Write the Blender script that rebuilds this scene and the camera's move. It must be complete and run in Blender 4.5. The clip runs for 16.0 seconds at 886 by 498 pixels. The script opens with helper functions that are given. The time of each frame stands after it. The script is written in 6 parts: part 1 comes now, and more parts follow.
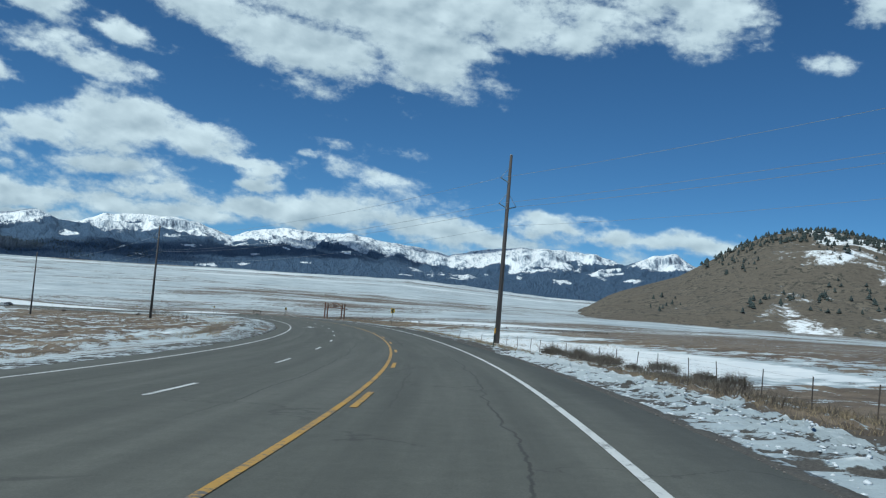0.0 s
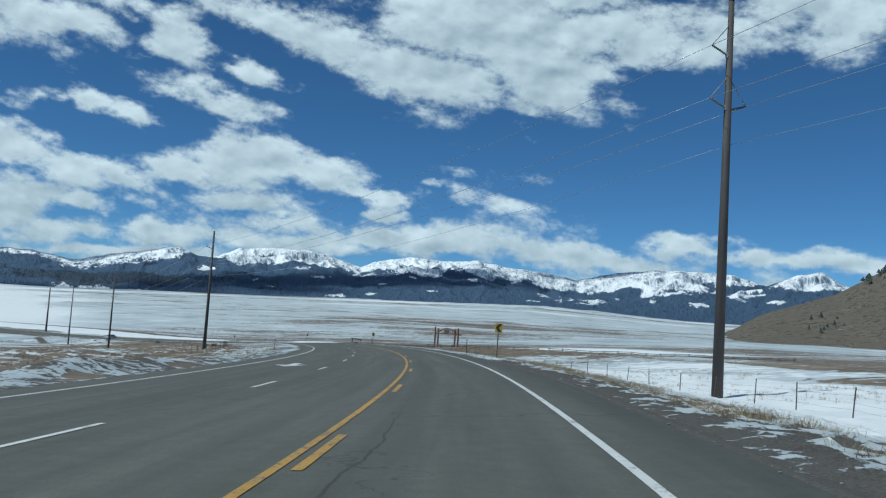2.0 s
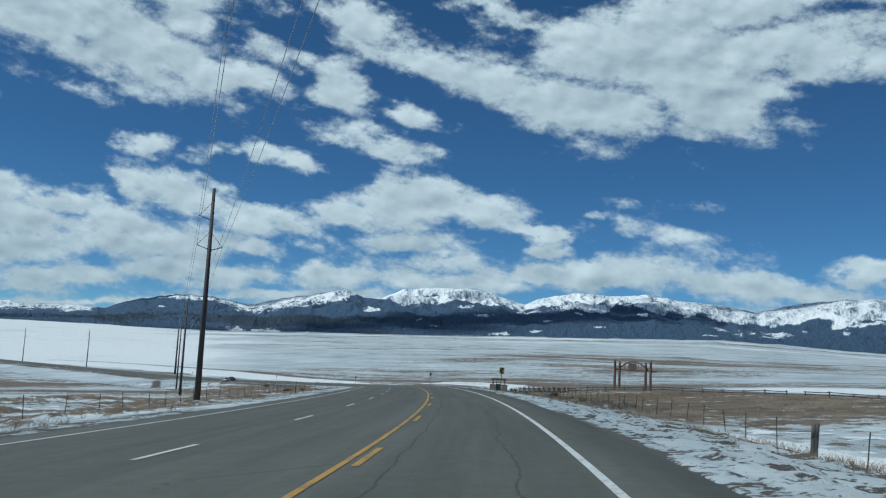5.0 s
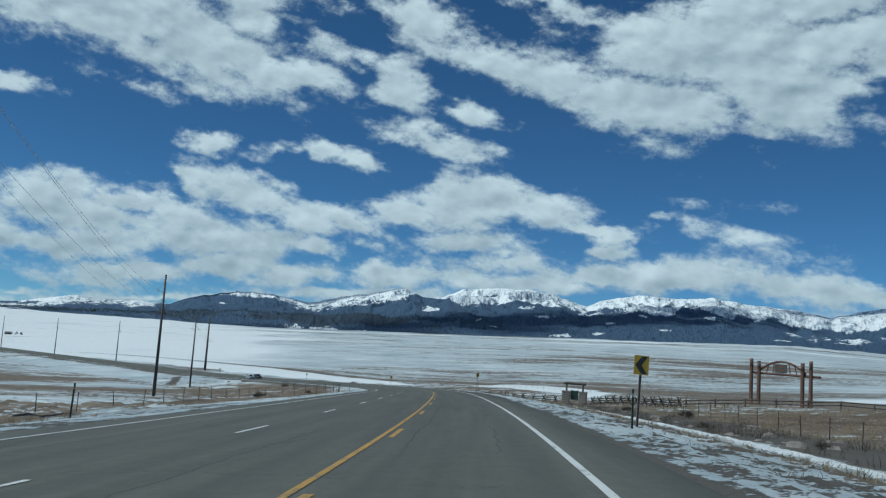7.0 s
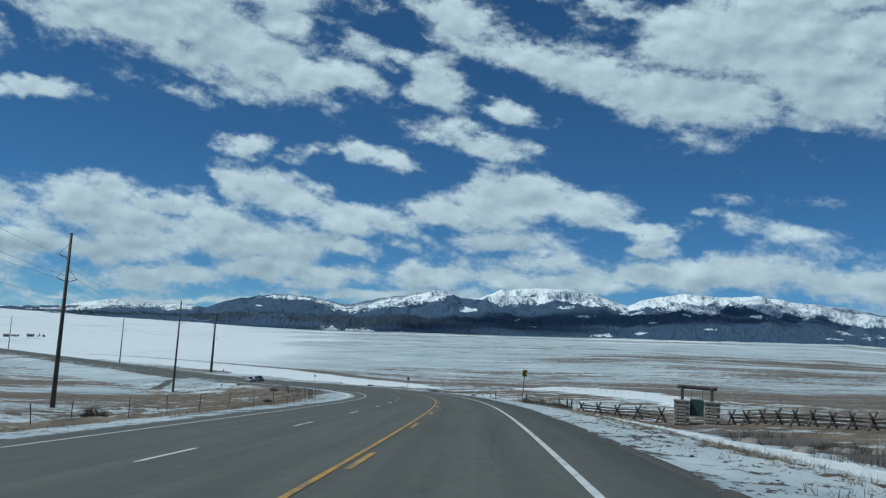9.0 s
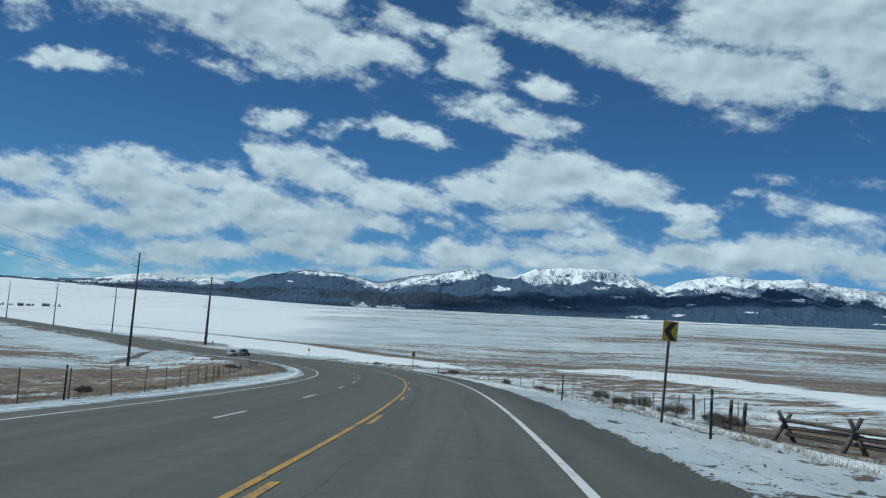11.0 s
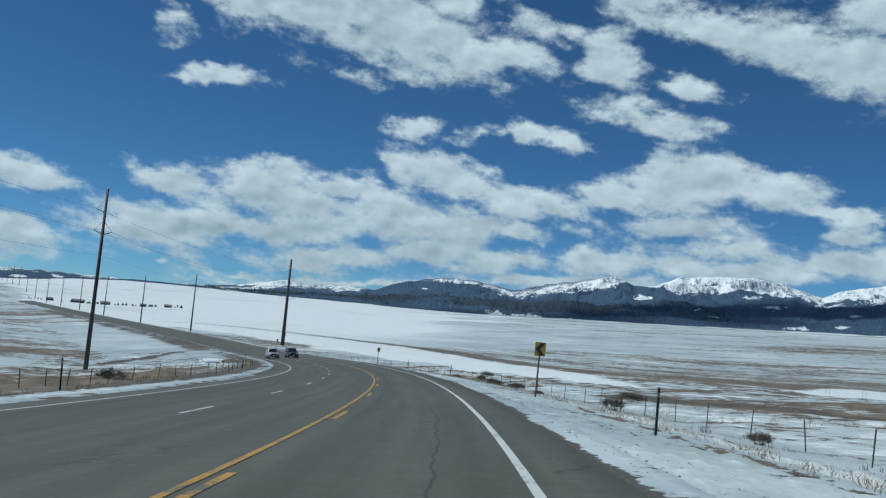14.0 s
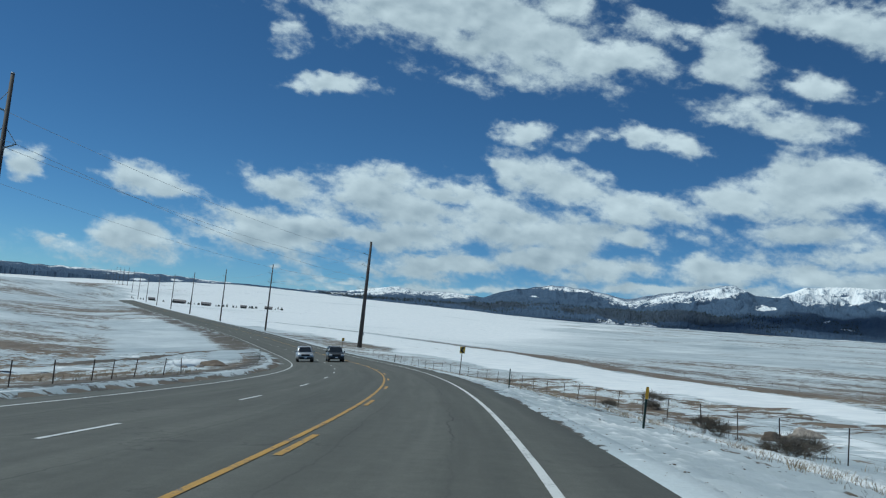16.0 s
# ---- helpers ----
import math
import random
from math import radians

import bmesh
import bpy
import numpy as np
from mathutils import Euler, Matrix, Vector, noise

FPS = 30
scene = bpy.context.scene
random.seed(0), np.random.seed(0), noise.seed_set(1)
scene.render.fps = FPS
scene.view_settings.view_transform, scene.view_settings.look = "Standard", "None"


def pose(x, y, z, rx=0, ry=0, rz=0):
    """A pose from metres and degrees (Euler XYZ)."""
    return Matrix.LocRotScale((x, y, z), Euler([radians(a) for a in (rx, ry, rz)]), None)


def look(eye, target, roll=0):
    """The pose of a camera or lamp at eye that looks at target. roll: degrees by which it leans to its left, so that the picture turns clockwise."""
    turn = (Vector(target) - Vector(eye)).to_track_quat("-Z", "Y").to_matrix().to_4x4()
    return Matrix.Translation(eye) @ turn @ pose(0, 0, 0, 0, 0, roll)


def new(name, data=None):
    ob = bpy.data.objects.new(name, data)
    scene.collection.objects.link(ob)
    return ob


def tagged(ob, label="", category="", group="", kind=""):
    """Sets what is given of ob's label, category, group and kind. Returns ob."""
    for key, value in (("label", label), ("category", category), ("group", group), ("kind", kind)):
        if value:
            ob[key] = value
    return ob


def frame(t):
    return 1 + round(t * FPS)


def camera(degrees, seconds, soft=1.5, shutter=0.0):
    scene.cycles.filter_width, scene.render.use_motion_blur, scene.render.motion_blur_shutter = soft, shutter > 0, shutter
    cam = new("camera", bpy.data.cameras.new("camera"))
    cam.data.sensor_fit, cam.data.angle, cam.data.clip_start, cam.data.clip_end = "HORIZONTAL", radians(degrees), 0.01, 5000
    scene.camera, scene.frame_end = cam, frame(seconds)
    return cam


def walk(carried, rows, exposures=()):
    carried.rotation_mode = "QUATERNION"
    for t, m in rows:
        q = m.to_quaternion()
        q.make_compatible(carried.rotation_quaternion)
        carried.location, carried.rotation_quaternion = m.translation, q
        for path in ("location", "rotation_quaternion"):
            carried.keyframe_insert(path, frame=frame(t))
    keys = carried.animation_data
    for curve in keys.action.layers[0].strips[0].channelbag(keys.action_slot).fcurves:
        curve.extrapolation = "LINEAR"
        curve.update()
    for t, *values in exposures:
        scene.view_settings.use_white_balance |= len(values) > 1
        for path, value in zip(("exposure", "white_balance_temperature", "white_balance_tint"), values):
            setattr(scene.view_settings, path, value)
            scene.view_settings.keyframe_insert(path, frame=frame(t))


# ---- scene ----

# ---- camera ----
cam = camera(54.5, 16.0, 1.2)
PATH = [
    (0, 1.99, -0.15, 1.36, 3.71, -4.77, -0.52),
    (0.5, 2.42, 13.35, 1.04, 4.07, -4.50, 1.71),
    (1, 2.35, 26.87, 0.72, 4.48, -4.31, 4.10),
    (1.5, 1.85, 40.37, 0.43, 4.76, -4.01, 6.18),
    (2, 0.98, 53.86, 0.13, 4.92, -3.71, 8.03),
    (2.5, -0.30, 67.34, -0.10, 5.26, -3.62, 9.80),
    (3, -1.97, 80.80, -0.32, 5.57, -3.51, 11.62),
    (3.5, -4.05, 94.24, -0.56, 5.88, -3.37, 13.59),
    (4, -6.55, 107.65, -0.82, 6.30, -3.00, 15.63),
    (4.5, -9.66, 120.94, -1.11, 6.68, -2.79, 17.49),
    (5, -13.13, 134.18, -1.41, 6.87, -2.83, 19.06),
    (5.5, -16.95, 147.35, -1.74, 6.89, -3.12, 20.32),
    (6, -21.09, 160.46, -2.08, 6.81, -3.50, 21.36),
    (6.5, -25.37, 173.50, -2.43, 6.72, -3.78, 22.24),
    (7, -29.87, 186.42, -2.80, 6.72, -3.80, 23.02),
    (7.5, -34.56, 199.21, -3.19, 6.80, -3.57, 23.72),
    (8, -39.42, 211.89, -3.61, 6.88, -3.43, 24.44),
    (8.5, -44.50, 224.50, -4.05, 6.85, -3.40, 25.08),
    (9, -49.73, 237.14, -4.52, 6.68, -3.44, 25.58),
    (9.5, -55.07, 249.84, -5.02, 6.36, -3.56, 25.95),
    (10, -60.55, 262.58, -5.54, 5.96, -3.76, 26.34),
    (10.5, -66.18, 275.35, -6.09, 5.54, -4.04, 26.88),
    (11, -72.02, 288.12, -6.67, 5.17, -4.42, 27.74),
    (11.5, -78.12, 300.85, -7.27, 4.85, -4.88, 28.91),
    (12, -84.51, 313.53, -7.88, 4.63, -5.04, 30.18),
    (12.5, -91.18, 326.11, -8.48, 4.69, -5.20, 31.64),
    (13, -98.21, 338.50, -9.09, 4.80, -5.29, 33.29),
    (13.5, -105.66, 350.67, -9.69, 4.97, -5.20, 35.02),
    (14, -113.53, 362.56, -10.30, 5.07, -5.15, 36.80),
    (14.5, -121.90, 374.09, -10.92, 5.03, -5.02, 38.57),
    (15, -130.55, 385.35, -11.53, 4.93, -5.20, 40.39),
    (15.5, -139.57, 396.26, -12.15, 4.90, -5.61, 42.21),
    (16, -148.79, 406.96, -12.75, 4.93, -6.06, 44.04),
]
walk(cam, [(t, pose(x, y, z, 90 + pitch, roll, yaw)) for t, x, y, z, pitch, roll, yaw in PATH],
     [(0, 0.08, 5600, -3), (1.5, 0.04, 5550, -3), (3, -0.06, 5550, -3), (4.5, -0.10, 5550, -3), (7, -0.17, 5500, -5), (8.5, -0.20, 5450, -5), (11, -0.10, 5550, -3), (16, -0.13, 5600, -3)])

# ---- world and sun ----
SUN_BEARING, SUN_HEIGHT = 128.0, 55.0      # degrees to the left of +y, degrees above the horizon
world = bpy.data.worlds.new("sky")
scene.world = world
world.use_nodes = True
wn = world.node_tree
sky_node = wn.nodes.new("ShaderNodeTexSky")
sky_node.sky_type = "NISHITA"
sky_node.sun_disc = False
sky_node.sun_elevation = radians(SUN_HEIGHT)
sky_node.sun_rotation = radians(-SUN_BEARING)
sky_node.altitude = 2800.0
sky_node.air_density = 0.8
sky_node.dust_density = 0.0
sky_node.ozone_density = 3.0
deepen = wn.nodes.new("ShaderNodeMix")          # the deep blue of a high, dry sky
deepen.data_type, deepen.blend_type = "RGBA", "MULTIPLY"
deepen.inputs[0].default_value = 1.0
deepen.inputs[7].default_value = (0.72, 0.98, 1.12, 1)
wn.links.new(sky_node.outputs[0], deepen.inputs[6])
wn.links.new(deepen.outputs[2], wn.nodes["Background"].inputs[0])
wn.nodes["Background"].inputs[1].default_value = 0.066
sun = new("sun", bpy.data.lights.new("sun", "SUN"))
sun.data.energy, sun.data.angle, sun.data.color = 3.4, radians(0.5), (1.0, 0.93, 0.83)
sb, sh = radians(SUN_BEARING), radians(SUN_HEIGHT)
sun.matrix_world = look((0, 0, 0), (math.sin(sb) * math.cos(sh), -math.cos(sb) * math.cos(sh), -math.sin(sh)))


# ---- materials ----
class Nodes:
    """A material under construction, with short ways to add and join nodes."""

    def __init__(self, name, rough=0.8, metal=0.0, spec=0.5):
        self.m = bpy.data.materials.new(name)
        self.m.use_nodes = True
        self.t = self.m.node_tree
        self.b = self.t.nodes["Principled BSDF"]
        self.b.inputs["Roughness"].default_value = rough
        self.b.inputs["Metallic"].default_value = metal
        self.b.inputs["Specular IOR Level"].default_value = spec

    def node(self, kind, **values):
        n = self.t.nodes.new("ShaderNode" + kind)
        if "operation" in values:
            n.operation = values["operation"]
        if "clamp" in values:
            n.use_clamp = values["clamp"]
        if "feature" in values:
            n.feature = values["feature"]
        if "data_type" in values:
            n.data_type = values["data_type"]
        if "blend_type" in values:
            n.blend_type = values["blend_type"]
        if "interpolation_type" in values:
            n.interpolation_type = values["interpolation_type"]
        if "attribute_name" in values:
            n.attribute_name = values["attribute_name"]
        return n

    def put(self, socket, value):
        if isinstance(value, bpy.types.NodeSocket):
            self.t.links.new(value, socket)
        elif value is not None:
            socket.default_value = value

    def math(self, op, a, b=None, c=None, clamp=False):
        n = self.node("Math", operation=op, clamp=clamp)
        for s, v in zip(n.inputs, (a, b, c)):
            self.put(s, v)
        return n.outputs[0]

    def place(self, scale=(1, 1, 1), object_space=False, turn=0.0):
        n = self.node("TexCoord").outputs["Object"] if object_space else self.node("NewGeometry").outputs["Position"]
        mp = self.node("Mapping")
        mp.inputs["Scale"].default_value = scale
        mp.inputs["Rotation"].default_value = (0, 0, turn)
        self.put(mp.inputs["Vector"], n)
        return mp.outputs[0]

    def noise(self, vector, scale, detail=4.0, rough=0.55, distort=0.0):
        n = self.node("TexNoise")
        self.put(n.inputs["Vector"], vector)
        for k, v in (("Scale", scale), ("Detail", detail), ("Roughness", rough), ("Distortion", distort)):
            self.put(n.inputs[k], v)
        return n.outputs["Fac"]

    def ramp(self, fac, *stops):
        n = self.node("ValToRGB")
        e = n.color_ramp.elements
        while len(e) < len(stops):
            e.new(0.5)
        for el, (p, c) in zip(e, stops):
            el.position, el.color = p, (c if isinstance(c, tuple) else (c, c, c)) + (1,)
        self.put(n.inputs[0], fac)
        return n.outputs[0]

    def step(self, value, low, high):
        n = self.node("MapRange", interpolation_type="SMOOTHSTEP")
        for s, v in zip(n.inputs, (value, low, high, 0.0, 1.0)):
            self.put(s, v)
        return n.outputs[0]

    def mix(self, fac, a, b):
        n = self.node("Mix", data_type="RGBA")
        self.put(n.inputs[0], fac)
        self.put(n.inputs[6], a if isinstance(a, bpy.types.NodeSocket) else (*a, 1))
        self.put(n.inputs[7], b if isinstance(b, bpy.types.NodeSocket) else (*b, 1))
        return n.outputs[2]

    def bump(self, height, strength=0.4, distance=0.02):
        n = self.node("Bump")
        n.inputs["Strength"].default_value = strength
        n.inputs["Distance"].default_value = distance
        self.put(n.inputs["Height"], height)
        self.put(self.b.inputs["Normal"], n.outputs[0])

    def color(self, c):
        self.put(self.b.inputs["Base Color"], c if isinstance(c, bpy.types.NodeSocket) else (*c, 1))
        return self

    def attr(self, name):
        return self.node("Attribute", attribute_name=name).outputs["Fac"]


def simple(name, low, high, scale=6.0, rough=0.8, metal=0.0, bump=0.3, depth=0.01, stretch=(1, 1, 1)):
    """A material of two tones mixed by noise at two scales, with fine relief, in the object's own space."""
    k = Nodes(name, rough, metal)
    v = k.place(stretch, object_space=True)
    a, b = k.noise(v, scale, 5), k.noise(v, scale * 7.3, 3)
    f = k.math("ADD", k.math("MULTIPLY", a, 0.65), k.math("MULTIPLY", b, 0.35))
    k.color(k.mix(k.step(f, 0.3, 0.7), low, high))
    if bump:
        k.bump(b, bump, depth)
    return k.m


def ground_material():
    """Dry grass, bare earth and wind-packed snow; the share of snow comes with the surface."""
    k = Nodes("ground_cover", 0.85, spec=0.25)
    p = k.place()
    s = k.place((0.45, 1.0, 1.0), turn=-0.35)
    snow = k.attr("snow")
    far = k.attr("far")
    big, mid, small = k.noise(s, 0.012, 6, 0.64), k.noise(s, 0.09, 6, 0.68, 0.6), k.noise(p, 0.9, 4, 0.6)
    fine = k.noise(p, 7.0, 3, 0.6)
    tiny = k.noise(p, 0.35, 6, 0.72)
    f = k.math("ADD", k.math("MULTIPLY", big, k.math("MULTIPLY_ADD", far, 0.38, 0.06)), k.math("MULTIPLY", mid, k.math("MULTIPLY_ADD", far, -0.06, 0.25)))
    f = k.math("ADD", f, k.math("MULTIPLY", small, k.math("MULTIPLY_ADD", far, -0.36, 0.44)))
    f = k.math("ADD", f, k.math("MULTIPLY", tiny, k.math("MULTIPLY", far, 0.35)))
    f = k.math("ADD", f, k.math("MULTIPLY", fine, k.math("MULTIPLY_ADD", far, -0.22, 0.25)))
    f = k.math("ADD", 0.5, k.math("MULTIPLY", k.math("SUBTRACT", f, 0.5), k.math("MULTIPLY_ADD", far, 0.6, 1.7)))
    level = k.math("ADD", f, k.math("MULTIPLY", k.math("SUBTRACT", snow, 0.5), k.math("MULTIPLY_ADD", far, -0.22, 0.66)))
    # long bands where the wind has laid or taken the snow
    wide = k.place((0.30, 1.0, 1.0), turn=-0.35)
    band = k.math("SUBTRACT", k.noise(wide, 0.0055, 5, 0.62, 0.3), 0.5)
    level = k.math("ADD", level, k.math("MULTIPLY", band, k.math("MULTIPLY", far, 0.95)))
    cover = k.step(level, k.math("MULTIPLY_ADD", far, -0.05, 0.455), k.math("MULTIPLY_ADD", far, 0.065, 0.525))
    grass = k.ramp(k.noise(p, 0.25, 6, 0.7), (0.25, (0.072, 0.060, 0.050)), (0.45, (0.145, 0.120, 0.097)), (0.62, (0.245, 0.206, 0.162)), (0.8, (0.180, 0.153, 0.123)))
    tint = k.ramp(k.noise(s, 0.02, 3), (0.35, (0.66, 0.58, 0.53)), (0.65, (1.05, 1.03, 0.98)))
    earth = k.node("Mix", data_type="RGBA", blend_type="MULTIPLY")
    earth.inputs[0].default_value = 0.8
    k.put(earth.inputs[6], grass)
    k.put(earth.inputs[7], tint)
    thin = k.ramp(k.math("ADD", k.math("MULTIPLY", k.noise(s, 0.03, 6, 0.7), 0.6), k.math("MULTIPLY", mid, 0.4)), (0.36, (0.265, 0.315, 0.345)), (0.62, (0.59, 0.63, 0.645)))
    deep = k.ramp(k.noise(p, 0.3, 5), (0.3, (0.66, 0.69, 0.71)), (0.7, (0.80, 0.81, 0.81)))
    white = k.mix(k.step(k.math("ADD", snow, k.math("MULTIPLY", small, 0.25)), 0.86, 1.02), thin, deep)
    gravel = k.ramp(k.noise(p, 22.0, 3, 0.7), (0.3, (0.048, 0.045, 0.042)), (0.7, (0.120, 0.111, 0.100)))
    # With distance the earth tends to one even grey-brown.
    far_earth = k.mix(k.math("MULTIPLY", far, 0.6), earth.outputs[2], (0.140, 0.118, 0.100))
    soil = k.mix(k.attr("grit"), far_earth, gravel)
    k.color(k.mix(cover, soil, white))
    k.put(k.b.inputs["Roughness"], k.math("MULTIPLY_ADD", cover, -0.3, 0.9))
    rel = k.math("ADD", k.math("MULTIPLY", small, 1.0), k.math("MULTIPLY", fine, 0.35))
    k.bump(k.math("ADD", rel, k.math("MULTIPLY", cover, 0.3)), 0.55, 0.12)
    return k.m


def asphalt_material():
    k = Nodes("asphalt", 0.82, spec=0.35)
    p = k.place()
    along, across = k.attr("along"), k.attr("across")
    cv = k.node("CombineXYZ")
    k.put(cv.inputs[0], k.math("MULTIPLY", along, 0.05))
    k.put(cv.inputs[1], k.math("MULTIPLY", across, 1.1))
    streak = k.noise(cv.outputs[0], 1.6, 5, 0.6)
    long = k.node("CombineXYZ")
    k.put(long.inputs[0], k.math("MULTIPLY", along, 0.010))
    k.put(long.inputs[1], k.math("MULTIPLY", across, 0.42))
    patch = k.noise(long.outputs[0], 1.0, 4)
    grit = k.noise(p, 45.0, 2, 0.7)
    blotch = k.noise(p, 2.6, 6, 0.75)
    f = k.math("ADD", k.math("MULTIPLY", streak, 0.4), k.math("ADD", k.math("MULTIPLY", patch, 0.3), k.math("MULTIPLY", blotch, 0.3)))
    base = k.ramp(f, (0.34, (0.064, 0.065, 0.056)), (0.5, (0.097, 0.098, 0.085)), (0.66, (0.134, 0.134, 0.117)))
    # wheel tracks, polished a little darker
    w = k.math("ABSOLUTE", k.math("SUBTRACT", k.math("ABSOLUTE", k.math("SUBTRACT", k.math("PINGPONG", k.math("ADD", across, 100.65), 1.83), 0.0)), 0.92))
    base = k.mix(k.math("MULTIPLY", k.step(w, 0.45, 0.1), 0.28), base, (0.068, 0.068, 0.060))
    g = k.ramp(grit, (0.3, 0.75), (0.7, 1.25))
    mul = k.node("Mix", data_type="RGBA", blend_type="MULTIPLY")
    mul.inputs[0].default_value = 0.6
    k.put(mul.inputs[6], base)
    k.put(mul.inputs[7], g)
    # wandering cracks that run along the lanes, and short ones across
    total = None
    for centre, sway, seed in ((2.45, 0.55, 3.0), (-1.75, 0.5, 11.0), (-5.6, 0.5, 23.0), (0.75, 0.35, 31.0)):
        c1, c2 = k.node("CombineXYZ"), k.node("CombineXYZ")
        k.put(c1.inputs[0], k.math("MULTIPLY", along, 0.16))
        c1.inputs[1].default_value = seed
        k.put(c2.inputs[0], k.math("MULTIPLY", along, 0.022))
        c2.inputs[1].default_value = seed + 5
        wander = k.math("SUBTRACT", k.noise(c1.outputs[0], 1.0, 7, 0.68), 0.5)
        off = k.math("ABSOLUTE", k.math("SUBTRACT", across, k.math("MULTIPLY_ADD", wander, sway * 2, centre)))
        one = k.math("MULTIPLY", k.step(off, 0.028, 0.008), k.step(k.noise(c2.outputs[0], 1.0, 3), 0.46, 0.54))
        total = one if total is None else k.math("MAXIMUM", total, one)
    v = k.node("TexVoronoi", feature="DISTANCE_TO_EDGE")
    cv2 = k.node("CombineXYZ")
    wob = k.noise(p, 0.9, 4)
    k.put(cv2.inputs[0], k.math("MULTIPLY_ADD", along, 0.09, k.math("MULTIPLY", wob, 0.3)))
    k.put(cv2.inputs[1], k.math("MULTIPLY_ADD", across, 0.10, k.math("MULTIPLY", wob, 0.3)))
    k.put(v.inputs["Vector"], cv2.outputs[0])
    v.inputs["Scale"].default_value = 1.0
    fine = k.math("MULTIPLY", k.step(v.outputs["Distance"], 0.006, 0.001), k.step(k.noise(p, 0.3, 2), 0.48, 0.56))
    total = k.math("MAXIMUM", total, k.math("MULTIPLY", fine, 0.7))
    k.color(k.mix(k.math("MULTIPLY", total, 0.62), mul.outputs[2], (0.028, 0.027, 0.026)))
    k.bump(grit, 0.35, 0.006)
    return k.m


def paint_material(name, low, high, worn):
    """Road paint with the asphalt showing through where it is worn."""
    k = Nodes(name, 0.6)
    p = k.place()
    w = k.noise(p, 14.0, 5, 0.7)
    w2 = k.noise(p, 1.3, 3)
    f = k.math("ADD", k.math("MULTIPLY", w, 0.6), k.math("MULTIPLY", w2, 0.4))
    paint = k.mix(k.noise(p, 3.0, 4), low, high)
    k.color(k.mix(k.step(f, worn, worn + 0.1), paint, (0.10, 0.10, 0.098)))
    k.bump(k.noise(p, 60, 2), 0.3, 0.004)
    return k.m


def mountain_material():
    """Forest with haze in its blue, snow above the trees and in the glades, rock and painted shade on the steep ribs.
    """
    k = Nodes("mountain_side", 0.9, spec=0.1)
    p = k.place()
    cv = k.node("CombineXYZ")
    k.put(cv.inputs[0], k.attr("across"))
    k.put(cv.inputs[1], k.math("MULTIPLY", k.attr("down"), 0.22))
    rib, fine = k.noise(cv.outputs[0], 0.022, 5, 0.62, 0.5), k.noise(cv.outputs[0], 0.085, 4, 0.65)
    small = k.noise(p, 0.07, 5, 0.75)
    h = k.math("ADD", k.attr("cover"), k.math("MULTIPLY", k.math("SUBTRACT", rib, 0.5), 2.2))
    h = k.math("ADD", h, k.math("MULTIPLY", k.math("SUBTRACT", fine, 0.5), 2.0))
    snow = k.step(h, -0.12, 0.42)
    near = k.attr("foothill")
    # Distance haze is put into the tree colours as blue, less on the foothills.
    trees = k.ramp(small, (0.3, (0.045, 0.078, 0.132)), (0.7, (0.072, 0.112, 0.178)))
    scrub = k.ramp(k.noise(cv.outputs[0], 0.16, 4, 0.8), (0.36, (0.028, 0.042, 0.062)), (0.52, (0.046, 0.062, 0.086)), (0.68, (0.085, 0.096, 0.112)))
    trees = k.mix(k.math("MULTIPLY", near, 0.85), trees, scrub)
    # Rock on the ribs; slopes turned from the sun are painted blue-grey as shade.
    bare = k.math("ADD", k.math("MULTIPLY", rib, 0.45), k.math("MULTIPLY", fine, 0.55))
    bare = k.math("SUBTRACT", bare, k.math("MULTIPLY", k.attr("shade_side"), 0.12))
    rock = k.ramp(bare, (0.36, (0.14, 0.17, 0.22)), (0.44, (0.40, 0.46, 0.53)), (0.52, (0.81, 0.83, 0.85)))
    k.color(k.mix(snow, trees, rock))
    k.bump(k.math("ADD", rib, k.math("MULTIPLY", fine, 0.4)), 0.9, 26.0)
    return k.m


def hill_material():
    k = Nodes("dry_hillside", 0.95, spec=0.1)
    p = k.place()
    big, mid, small = k.noise(p, 0.009, 5, 0.6), k.noise(p, 0.035, 6, 0.75), k.noise(p, 0.16, 5, 0.75)
    f = k.math("ADD", k.math("MULTIPLY", big, 0.25), k.math("ADD", k.math("MULTIPLY", mid, 0.35), k.math("MULTIPLY", small, 0.4)))
    grass = k.ramp(k.math("ADD", k.math("MULTIPLY", mid, 0.5), k.math("MULTIPLY", small, 0.5)), (0.36, (0.080, 0.070, 0.058)), (0.5, (0.150, 0.128, 0.102)), (0.64, (0.205, 0.176, 0.138)))
    scrub = k.math("MULTIPLY", k.step(small, 0.47, 0.57), k.step(mid, 0.40, 0.54))
    grass = k.mix(k.math("MULTIPLY", scrub, 0.9), grass, (0.046, 0.047, 0.042))
    k.color(k.mix(k.step(k.math("ADD", f, k.math("MULTIPLY", k.attr("snow"), 0.16)), 0.58, 0.68), grass, (0.78, 0.8, 0.82)))
    k.bump(k.math("ADD", mid, small), 0.4, 1.3)
    return k.m


M_GROUND = ground_material()
M_ASPHALT = asphalt_material()
M_WHITE = paint_material("worn_white_road_paint", (0.50, 0.51, 0.50), (0.70, 0.70, 0.68), 0.54)
M_YELLOW = paint_material("worn_yellow_road_paint", (0.36, 0.200, 0.030), (0.50, 0.290, 0.048), 0.505)
M_MOUNTAIN = mountain_material()
M_HILL = hill_material()
M_POLE = simple("weathered_brown_steel", (0.046, 0.040, 0.037), (0.082, 0.071, 0.066), 2.0, 0.75, 0.0, 0.2, 0.01, (1, 1, 0.15))
